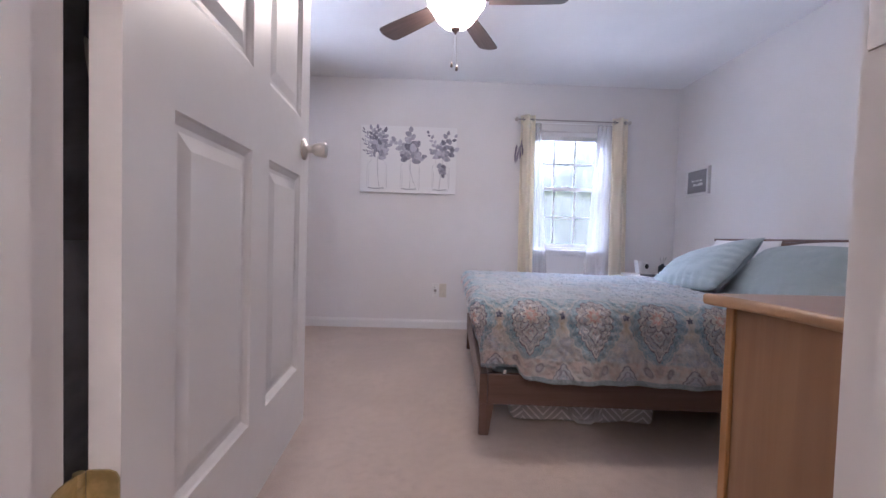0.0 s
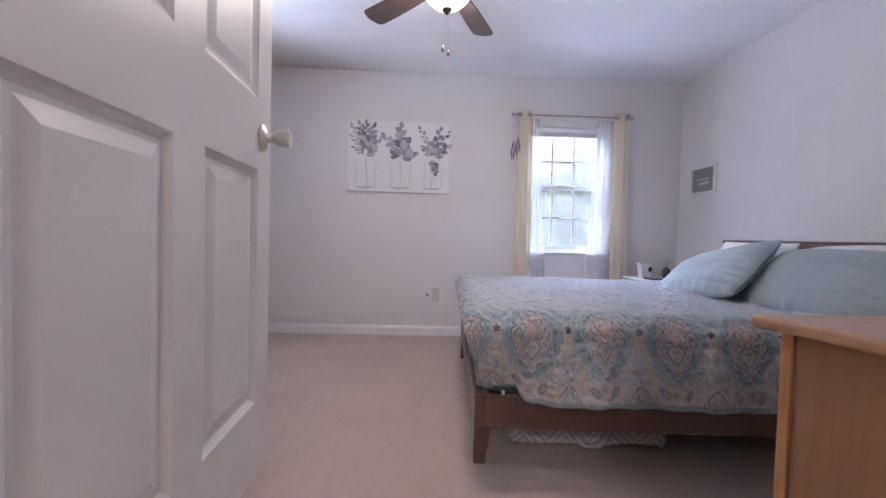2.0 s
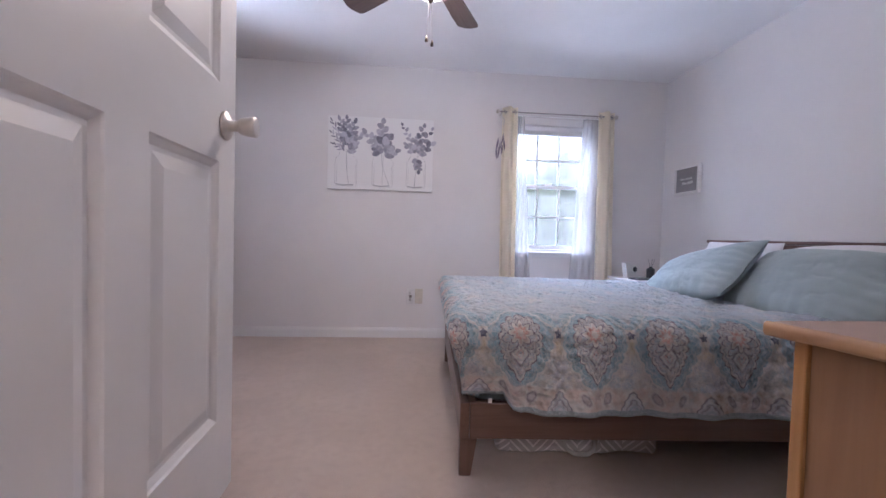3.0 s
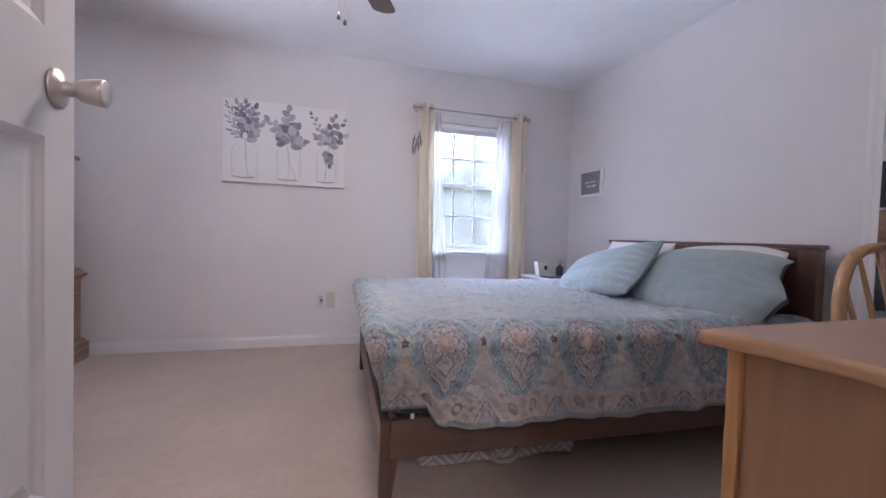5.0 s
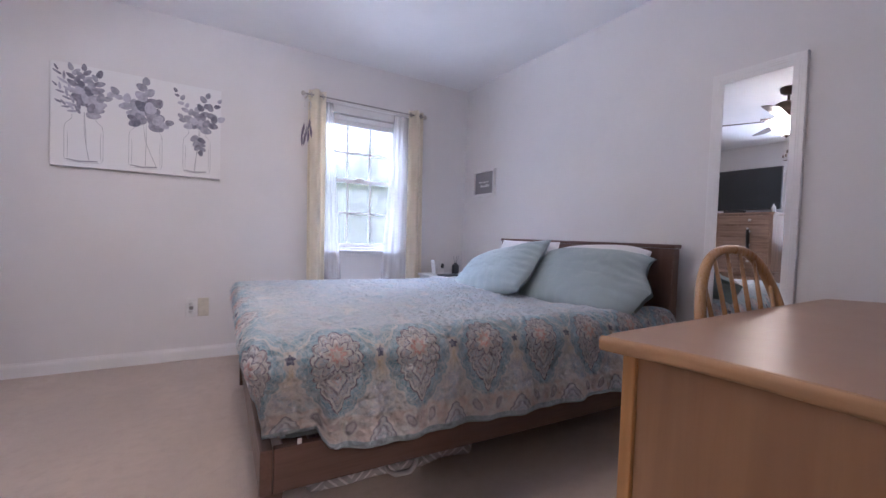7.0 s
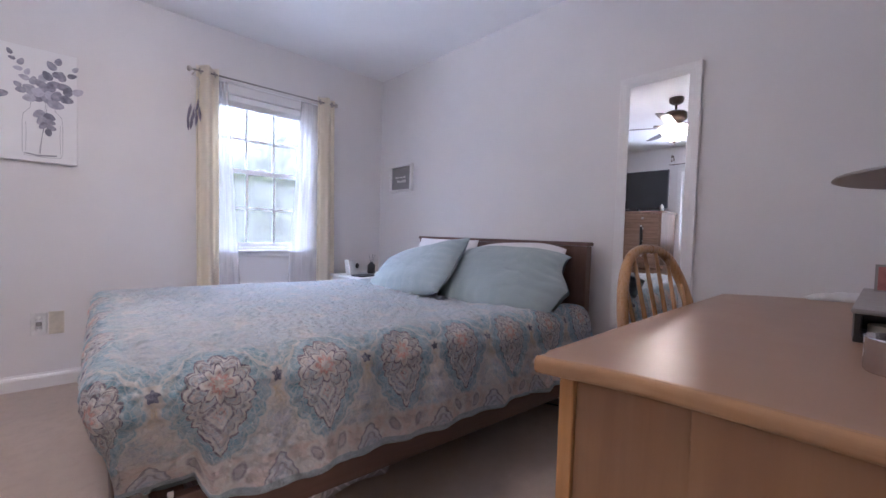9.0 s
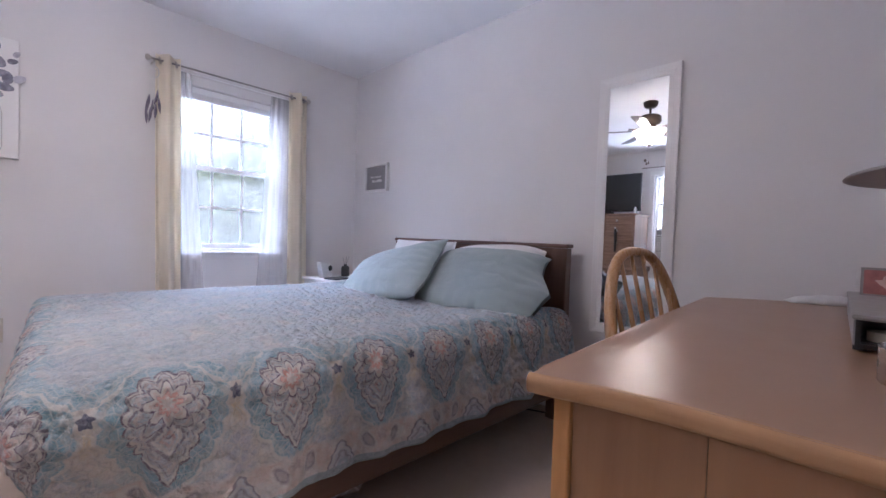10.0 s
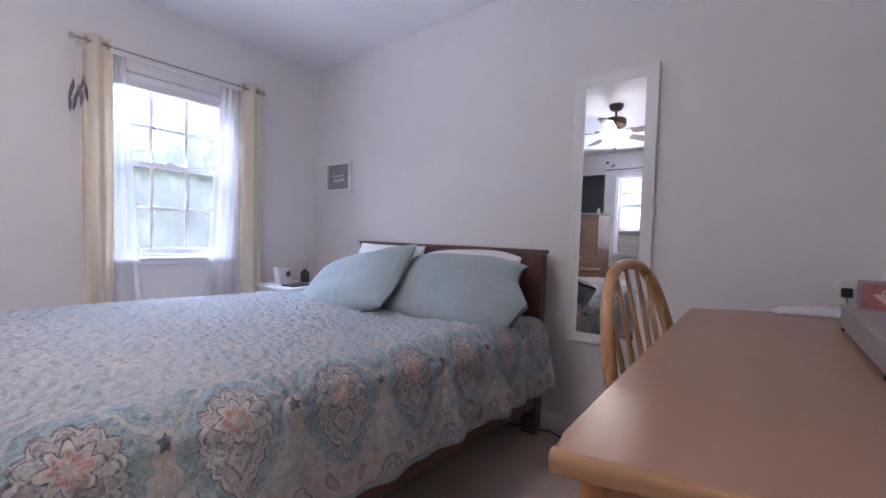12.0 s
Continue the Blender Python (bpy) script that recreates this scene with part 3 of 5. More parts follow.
# door lining, stops and casing
bm = wall_mesh([(DX0, DX0 + 0.018, YS - TH - 0.004, YS + 0.004, 0, DH), (DX1 - 0.018, DX1, YS - TH - 0.004, YS + 0.004, 0, DH), (DX0 + 0.018, DX1 - 0.018, YS - TH - 0.004, YS + 0.004, DH - 0.018, DH)])
jamb = solid("door_jamb", bm, TRIM, "white painted door lining", "door frame", kind="structure")
bm = wall_mesh([(DX1 - 0.03, DX1 - 0.018, YS - 0.085, YS - 0.045, 0, DH - 0.018), (DX0 + 0.018, DX0 + 0.03, YS - 0.085, YS - 0.045, 0, DH - 0.018)])
part("door_stop", bm, TRIM, jamb)
bm = bmesh.new()
box(DX1 - 0.0215, DX1 - 0.018, YS - 0.036, YS - 0.006, 1.15, 1.215, 0.001, bm)
part("strike_plate", bm, STEEL, jamb, "worn steel strike plate")
bm = bmesh.new()
for y0, y1 in ((YS, YS + 0.016), (YS - TH - 0.016, YS - TH)):
    box(DX0 - 0.065, DX0 - 0.004, y0, y1, 0, DH + 0.062, 0.004, bm)
    box(DX1 + 0.004, DX1 + 0.07, y0, y1, 0, DH + 0.062, 0.004, bm)
    box(DX0 - 0.004, DX1 + 0.004, y0, y1, DH + 0.004, DH + 0.062, 0.004, bm)
solid("door_trim", bm, TRIM, "white painted door casing", "trim", kind="structure")


# ---- the door ----
def panelled_slab(w, h, t, us, zs):
    """A six-panel slab in the (u, z) plane; its faces are at +-t/2 in local y, with sunk mouldings."""
    bm = bmesh.new()
    ul = sorted({0.0, w, *[v for p in us for v in p]})
    zl = sorted({0.0, h, *[v for p in zs for v in p]})
    steps = [(0.0, 0.0), (0.004, 0.0035), (0.012, 0.0075), (0.017, 0.0105), (0.026, 0.0105), (0.03, 0.0095), (0.052, 0.0035)]
    for side in (1, -1):
        def vert(u, z, d):
            return bm.verts.new((u, side * (t / 2 - d), z))
        for u0, u1 in zip(ul, ul[1:]):
            for z0, z1 in zip(zl, zl[1:]):
                if any(abs(u0 - a) < 1e-6 for a, _ in us) and any(abs(z0 - a) < 1e-6 for a, _ in zs):
                    loops = [[vert(u0 + i, z0 + i, d), vert(u1 - i, z0 + i, d), vert(u1 - i, z1 - i, d), vert(u0 + i, z1 - i, d)] for i, d in steps]
                    for a, b in zip(loops, loops[1:]):
                        for k in range(4):
                            bm.faces.new((a[k], a[(k + 1) % 4], b[(k + 1) % 4], b[k]))
                    bm.faces.new(loops[-1])
                else:
                    bm.faces.new((vert(u0, z0, 0), vert(u1, z0, 0), vert(u1, z1, 0), vert(u0, z1, 0)))
    for (a, b) in (((0, 0), (w, 0)), ((w, 0), (w, h)), ((w, h), (0, h)), ((0, h), (0, 0))):
        bm.faces.new([bm.verts.new(c) for c in ((a[0], -t / 2, a[1]), (b[0], -t / 2, b[1]), (b[0], t / 2, b[1]), (a[0], t / 2, a[1]))])
    bmesh.ops.remove_doubles(bm, verts=bm.verts, dist=1e-5)
    return bm


DOOR_W, DOOR_Z = 0.885, 0.285
# local x runs from the hinge to the free edge, local -y is the face that the walker sees
door = thing("door_1", pose(-0.046, 0.837, DOOR_Z, 0, 0, 93.2), "open white six-panel door with a satin nickel knob", "door", kind="structure")
part("door_leaf", panelled_slab(DOOR_W, 2.03, 0.038, [(0.11, 0.405), (0.51, 0.79)], [(0.2, 0.815), (0.995, 1.59), (1.69, 1.91)]), DOOR, door)
KNOB_U, KNOB_Z = DOOR_W - 0.062, 0.905
for s in (-1, 1):
    turn = pose(KNOB_U, s * 0.019, KNOB_Z, -90 * s, 0, 0)
    knob = part("door_knob", lathe([(0, 0), (0.034, 0), (0.0345, 0.004), (0.030, 0.008), (0.016, 0.011), (0.0125, 0.016), (0.0125, 0.030), (0.017, 0.033), (0.0195, 0.037),
                                    (0.0215, 0.046), (0.0235, 0.058), (0.0245, 0.067), (0.0235, 0.071), (0.021, 0.0725), (0, 0.072)], 32), STEEL, door, "satin nickel round knob", True, turn)
part("latch_plate", box(DOOR_W - 0.0005, DOOR_W + 0.0015, -0.0125, 0.0125, KNOB_Z - 0.028, KNOB_Z + 0.028, 0.0005), STEEL, door, "steel latch plate")
for hz in (0.25, 0.97, 1.74):
    bm = bmesh.new()
    for place in (pose(-0.012, 0.0215, 0, 90, 0, 180), pose(-0.001, 0.019, 0, 0, 0, -90) @ pose(0, 0, 0, 90, 0, 0)):
        leaf = prism([(0.0, -0.044), (0.026, -0.044), (0.034, -0.041), (0.038, -0.034), (0.038, 0.034), (0.034, 0.041), (0.026, 0.044), (0.0, 0.044)], 0, 0.0025)
        leaf.transform(place)
        merge(bm, leaf)
    for k in range(5):
        b = lathe([(0, 0), (0.0062, 0), (0.0062, 0.0168), (0, 0.0168)], 14)
        b.transform(pose(-0.008, 0.024, -0.044 + k * 0.0178))
        merge(bm, b)
    hinge = part("hinge", bm, BRASS, door, "worn brass butt hinge", False, pose(0, 0, hz + 0.044))

# clothes hung on the far side of the door
bm = bmesh.new()
N, M = 14, 30
grid = []
for j in range(M + 1):
    z = 1.62 - 1.0 * j / M
    row = []
    for i in range(N + 1):
        u = 0.0 + (0.29 + 0.06 * j / M) * i / N
        row.append(bm.verts.new((u, 0.075 + 0.03 * math.sin(i * 1.7 + j * 0.12) + 0.012 * noise.noise(Vector((i * 0.4, j * 0.3, 1))), z)))
    grid.append(row)
for a, b in zip(grid, grid[1:]):
    for k in range(N):
        bm.faces.new((a[k], a[k + 1], b[k + 1], b[k]))
robe = solid("hanging_robe", bm, ROBE_DARK, "dark robe hung on the back of the door", "clothing", smooth=True, m=pose(-0.046, 0.837, DOOR_Z, 0, 0, 93.2))
robe.modifiers.new("thick", "SOLIDIFY").thickness = 0.012
bm = tube([(0.19, 0.022, 1.70), (0.19, 0.05, 1.69), (0.19, 0.062, 1.66), (0.19, 0.066, 1.60)], 0.006, 8)
part("hook", bm, STEEL, robe, "steel door hook", True)
bm = tube([(0.02 + 0.015 * k, 0.085 + 0.006 * math.sin(k * 2.1), 0.745 - 0.018 * k) for k in range(9)], [0.02, 0.035, 0.04, 0.035, 0.035, 0.04, 0.035, 0.03, 0.015], 10)
part("sash", bm, ROBE_RED, robe, "maroon folded sash", True)
bm = tube([(0.02 + 0.01 * k, 0.07 + 0.008 * math.sin(k * 1.7), 0.90 - 0.02 * k) for k in range(6)], [0.012, 0.024, 0.028, 0.026, 0.022, 0.01], 10)
part("collar", bm, BEIGE_CLOTH, robe, "pale beige collar", True)
bm = bmesh.new()
grid = []
for j in range(21):
    z = 0.66 - 0.61 * j / 20
    grid.append([bm.verts.new((0.0 + 0.30 * i / 12, 0.086 + 0.022 * math.sin(i * 1.5 + j * 0.1) + 0.01 * noise.noise(Vector((i * 0.5, j * 0.3, 6))), z)) for i in range(13)])
for a, b in zip(grid, grid[1:]):
    for k in range(12):
        bm.faces.new((a[k], a[k + 1], b[k + 1], b[k]))
skirt = part("skirt", bm, GREY_CLOTH, robe, "charcoal grey lower part", True)
skirt.modifiers.new("thick", "SOLIDIFY").thickness = 0.012


# ---- windows ----
def window(name, x0, x1, z0, z1, y_in, meet, cols, label):
    """A double-hung window in an opening of a wall whose inner face lies at local y = 0 and outer at y = TH; local x across."""
    w = thing(name, Matrix.Identity(4), label, "window", kind="structure")
    bm = bmesh.new()
    f = 0.03
    for b in ((x0, x0 + f, 0.02, TH, z0, z1), (x1 - f, x1, 0.02, TH, z0, z1), (x0 + f, x1 - f, 0.02, TH, z1 - f, z1), (x0 + f, x1 - f, 0.02, TH, z0, z0 + f)):
        box(*b, bm=bm, bevel=0.003)
    part("window_frame", bm, VINYL, w)
    for low in (True, False):
        a, b = (z0 + f, meet + 0.018) if low else (meet - 0.018, z1 - f)
        y = 0.05 if low else 0.085
        xa, xb, s = x0 + f, x1 - f, 0.034
        bm = bmesh.new()
        box(xa, xa + s, y, y + 0.032, a, b, 0.003, bm)
        box(xb - s, xb, y, y + 0.032, a, b, 0.003, bm)
        box(xa + s, xb - s, y, y + 0.032, b - s, b, 0.003, bm)
        box(xa + s, xb - s, y, y + 0.032, a, a + s, 0.003, bm)
        sash = part("sash", bm, VINYL, w)
        ga, gb, gl, gr = a + s, b - s, xa + s, xb - s
        pw = (gr - gl) / cols
        bm = bmesh.new()
        for k in range(1, cols):
            box(gl + k * pw - 0.009, gl + k * pw + 0.009, y + 0.009, y + 0.023, ga, gb, 0.002, bm)
        mz = (ga + gb) / 2
        for k in range(cols):
            box(gl + k * pw + (0.009 if k else 0), gl + (k + 1) * pw - (0.009 if k < cols - 1 else 0), y + 0.010, y + 0.022, mz - 0.009, mz + 0.009, 0.002, bm)
        part("muntin", bm, VINYL, sash)
        pane = part("pane", box(gl, gr, y + 0.014, y + 0.018, ga, gb), GLASS, sash)
        pane.visible_shadow = False
        if low:
            bm = box((xa + xb) / 2 - 0.03, (xa + xb) / 2 + 0.03, y - 0.004, y + 0.02, b, b + 0.014, 0.004)
            part("sash_lock", bm, VINYL, sash)
    bm = bmesh.new()
    c = 0.06
    box(x0 - c, x0 + 0.004, -0.016, 0, z0 - 0.03, z1, 0.004, bm)
    box(x1 - 0.004, x1 + c, -0.016, 0, z0 - 0.03, z1, 0.004, bm)
    box(x0 - c, x1 + c, -0.018, 0, z1, z1 + c, 0.004, bm)
    box(x0 + 0.004, x1 - 0.004, -0.012, 0, z0 - 0.045, z0 - 0.012, 0.003, bm)
    part("casing", bm, TRIM, w)
    part("window_sill", box(x0 + 0.004, x1 - 0.004, -0.03, 0.05, z0 - 0.012, z0 + 0.006, 0.005), TRIM, w)
    return w


wn_ob = window("window_1", NX0, NX1, NZ0, NZ1, YN, 1.425, 3, "white double-hung window with grilles and a view of trees")
wn_ob.matrix_world = pose(0, YN, 0)
bm = bmesh.new()
for k in range(9):
    box(NX0 + 0.035, NX1 - 0.035, 0.012, 0.04, NZ1 - 0.052 - k * 0.0042, NZ1 - 0.0495 - k * 0.0042, 0.0, bm)
box(NX0 + 0.034, NX1 - 0.034, 0.008, 0.044, NZ1 - 0.048, NZ1 - 0.008, 0.003, bm)
part("raised_blind", bm, VINYL, wn_ob, "white blind drawn up")

ww_ob = window("window_2", WY0, WY1, WZ0, WZ1, 0, 1.60, 2, "white double-hung window above an air conditioner")
ww_ob.matrix_world = pose(XW, 0, 0, 0, 0, 90)

# ---- outdoors ----
solid("ground", box(-60, 60, -60, 80, -0.9, -0.5), GRASS, "mown lawn outside the windows", "ground", kind="structure")


def tree(x, y, h, spread, seed):
    rng = random.Random(seed)
    t = thing("tree", pose(x, y, -0.5), "leafy green deciduous tree on the lawn", "tree", "trees outside")
    bm = tube([(0, 0, 0), (0.05, 0.03, h * 0.25), (-0.04, 0.06, h * 0.55), (0.03, 0, h * 0.9)], [h * 0.03, h * 0.024, h * 0.014, h * 0.004], 9)
    tips = []
    for k in range(16):
        a, z = k * 2.4, h * (0.10 + 0.72 * k / 16)
        ln = spread * (1.05 - 0.55 * k / 16) * rng.uniform(0.75, 1.1)
        p = [Vector((0, 0, z)), Vector((math.cos(a) * ln * 0.5, math.sin(a) * ln * 0.5, z + ln * 0.18)), Vector((math.cos(a) * ln, math.sin(a) * ln, z + ln * 0.3))]
        tube(p, [h * 0.01, h * 0.006, h * 0.002], 6, bm)
        tips += [p[1], p[1].lerp(p[2], 0.5), p[2]]
    part("trunk", bm, BARK, t, "grey-brown bark", True)
    verts, faces = [], []
    for c in tips + [Vector((0, 0, h * 0.95))] * 3:
        for k in range(110):
            d = Vector((rng.gauss(0, 1), rng.gauss(0, 1), rng.gauss(0, 0.7))) * spread * 0.17
            p = c + d
            s = rng.uniform(0.05, 0.11)
            u = Vector((rng.uniform(-1, 1), rng.uniform(-1, 1), rng.uniform(-1, 1))).normalized()
            v = u.orthogonal().normalized() * s * 0.55
            n0 = len(verts)
            verts += [p - u * s, p + v, p + u * s, p - v]
            faces.append((n0, n0 + 1, n0 + 2, n0 + 3))
    me = bpy.data.meshes.new("crown")
    me.from_pydata(verts, [], faces)
    me.materials.append(LEAF)
    ob = new("crown", me)
    ob.parent = t
    ob["kind"] = "stuff"
    return t


for k, (x, y, h, s) in enumerate(((3.4, 15.5, 4.4, 2.2), (6.6, 17, 5.0, 2.5), (9.8, 16.5, 5.6, 2.7), (13.2, 18, 5.2, 2.6), (0.4, 16, 5.4, 2.4), (8.2, 24, 6.2, 3.0), (4.4, 23, 5.6, 3.0),
                                  (12.5, 25, 7.0, 3.4), (-13.5, 5.2, 6.4, 3.0), (-12.8, 9.5, 6.0, 3.0), (-16, 1.0, 7.0, 3.2), (17, 20, 7.4, 3.4), (16.4, 26, 7.5, 3.4), (1.0, 25, 6.5, 3.0))):
    tree(x, y, h, s, k)
post = thing("lawn_post", pose(4.9, 11.5, -0.5), "grey wooden post with a crossbar on the lawn", "post")
part("post_shaft", box(-0.03, 0.03, -0.03, 0.03, 0, 1.75, 0.008), RODGREY, post)
part("crossbar", box(-0.32, 0.32, -0.03, 0.03, 1.75, 1.82, 0.008), RODGREY, post)

# ---- the bed ----
BED = pose(0.585, 2.195, 0, 0, 0, -2.4)
bed = thing("bed", BED, "dark brown wooden platform bed with a panelled headboard", "bed")
BL, BW = 2.07, 1.50
RZ0, RZ1 = 0.150, 0.292


def leg(x, y, mirror_x, mirror_y):
    """Tapers to the foot on its two inner sides."""
    bm = bmesh.new()
    a, b = 0.068, 0.046
    sx, sy = (-1 if mirror_x else 1), (-1 if mirror_y else 1)
    top = [bm.verts.new((x + sx * p, y + sy * q, RZ0)) for p, q in ((0, 0), (a, 0), (a, a), (0, a))]
    low = [bm.verts.new((x + sx * p, y + sy * q, 0)) for p, q in ((0, 0), (b, 0), (b, b), (0, b))]
    bm.faces.new(top)
    bm.faces.new(low[::-1])
    for k in range(4):
        bm.faces.new((top[k], top[(k + 1) % 4], low[(k + 1) % 4], low[k]))
    bmesh.ops.bevel(bm, geom=list(bm.edges), offset=0.003, segments=2, affect="EDGES")
    return bm


part("leg", leg(0.002, 0.002, False, False), WALNUT_Z, bed)
part("leg", leg(0.002, BW - 0.002, False, True), WALNUT_Z, bed)
part("foot_rail", box(0, 0.038, 0, BW, RZ0, RZ1, 0.005), WALNUT_Y, bed)
part("side_rail", box(0.039, BL - 0.06, 0, 0.03, RZ0, RZ1, 0.004), WALNUT_X, bed)
part("side_rail", box(0.039, BL - 0.06, BW - 0.03, BW, RZ0, RZ1, 0.004), WALNUT_X, bed)
bm = bmesh.new()
for k in range(12):
    box(0.08 + k * 0.16, 0.16 + k * 0.16, 0.031, BW - 0.031, 0.235, 0.255, 0.003, bm)
part("slat", bm, WALNUT_Y, bed)
HX = BL - 0.058
for y0, y1 in ((-0.008, 0.082), (BW - 0.082, BW + 0.008)):
    part("headboard_post", box(HX, HX + 0.055, y0, y1, 0, 0.945, 0.004), WALNUT_Z, bed)
part("top_rail", box(HX + 0.004, HX + 0.05, 0.083, BW - 0.083, 0.875, 0.945, 0.004), WALNUT_Y, bed)
part("headboard_cap", box(HX - 0.008, HX + 0.062, -0.016, BW + 0.016, 0.946, 0.968, 0.006), WALNUT_Y, bed)
part("headboard_panel", box(HX + 0.018, HX + 0.04, 0.083, BW - 0.083, 0.30, 0.874, 0.002), WALNUT_Y, bed)
for k in (1, 2):
    part("headboard_stile", box(HX + 0.006, HX + 0.0175, BW * k / 3 - 0.035, BW * k / 3 + 0.035, 0.30, 0.874, 0.003), WALNUT_Z, bed)
part("bottom_rail", box(HX + 0.004, HX + 0.05, 0.083, BW - 0.083, 0.2, 0.299, 0.004), WALNUT_Y, bed)


def rounded_slab(x0, x1, y0, y1, z0, z1, r):
    return box(x0, x1, y0, y1, z0, z1, r, seg=5)


solid("mattress", rounded_slab(0.02, HX - 0.012, 0.05, BW - 0.05, 0.258, 0.60, 0.09), SHEET, "mattress in a fitted dusty teal sheet", "mattress", smooth=True, m=BED)


def pucker(p, q):
    """The small crinkles that the quilting draws into the cloth."""
    return noise.noise(Vector((p * 24, q * 30, 7))) * 0.006 - abs(noise.noise(Vector((p * 34, q * 40, 3)))) * 0.009


def quilt_point(p, q):
    """Where the cloth's point (p from the foot edge, q from the near edge) lies, in the bed's axes."""
    r = 0.10
    cx, cy = max(p, 0.0), min(max(q, 0.0), 1.44)
    dx, dy = p - cx, q - cy
    d = math.hypot(dx, dy)
    bx, by = cx + 0.012, cy + 0.03
    top = 0.632 + 0.012 * math.sin(cx * 3.1 + 0.6) * math.sin(cy * 4.3) + 0.010 * smooth01(1.5, 0.2, cx)
    if d < 1e-6:
        n1 = noise.noise(Vector((p * 4, q * 4, 0.3))) * 0.014 - abs(noise.noise(Vector((p * 5 + q * 3, q * 7 - p * 2, 4)))) * 0.014 + noise.noise(Vector((p * 11, q * 15, 4))) * 0.009 + pucker(p, q)
        return Vector((bx, by, top + n1))
    ux, uy = dx / d, dy / d
    r -= 0.034 * max(-ux, 0.0) ** 2
    flap = smooth01(0.155, 0.185, cx - 0.02 * d) if uy < 0 else smooth01(0.1, 0.2, cx)
    k = -0.42 + (0.60 * flap if uy != 0 else 0.0)
    arc = r * math.pi / 2
    if d < arc:
        hor, ver = r * math.sin(d / r), r * (1 - math.cos(d / r))
    else:
        e = d - arc
        hor, ver = r + k * e, r + e * math.sqrt(1 - min(k * k, 0.9))
    sk = smooth01(0.05, 0.35, d)
    along = p if abs(uy) > abs(ux) else q
    fold = sk * flap * (0.012 * math.sin(along * 17.0 + 1.2 * math.sin(along * 5)) + 0.008 * math.sin(along * 41 + 2))
    hor += fold
    w = noise.noise(Vector((p * 11, q * 11, 2))) * 0.008 + pucker(p, q)
    z = top - ver
    if flap < 0.5:
        z = max(z, 0.296 + 0.01 * abs(noise.noise(Vector((p * 9, q * 9, 5)))))
    lo = 0.290 + 0.012 * math.sin(p * 6.0) - 0.045 * smooth01(1.5, 2.0, p)
    z = max(z, lo if flap >= 0.5 else z)
    return Vector((bx + ux * (hor + w), by + uy * (hor + w), z))


def quilt():
    bm = bmesh.new()
    layer = bm.loops.layers.uv.new("cloth")
    ps = [-0.40 + 0.009 * k for k in range(268)]
    qs = [-0.40 + 0.009 * k for k in range(251)]
    grid, where = {}, {}
    for i, p in enumerate(ps):
        for j, q in enumerate(qs):
            end = 1.955 - 0.26 * smooth01(-0.07, 0.10, q)
            pp = min(p, end)
            if p - pp > 0.02:
                continue
            if math.hypot(min(p, 0), min(q, 0)) > 0.415:
                continue
            v = bm.verts.new(quilt_point(pp, q))
            grid[i, j], where[v] = v, (pp, q)
    for i in range(len(ps) - 1):
        for j in range(len(qs) - 1):
            c = [grid.get(k) for k in ((i, j), (i + 1, j), (i + 1, j + 1), (i, j + 1))]
            if None in c:
                continue
            f = bm.faces.new(c)
            for loop in f.loops:
                loop[layer].uv = where[loop.vert]
    return bm


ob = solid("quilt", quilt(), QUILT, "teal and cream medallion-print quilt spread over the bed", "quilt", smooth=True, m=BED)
mod = ob.modifiers.new("thick", "SOLIDIFY")
mod.thickness, mod.offset = 0.007, 1.0


edge_pts = [quilt_point(0.20 + 0.0195 * k, -0.40) for k in range(90)]
part("hem_binding", tube(edge_pts, 0.0055, 6), HEM, ob, "grey-blue bound hem", True)
part("care_tag", box(0.108, 0.122, -0.004, -0.002, 0.296, 0.314, 0.0), PAPER, ob, "small white care tag")


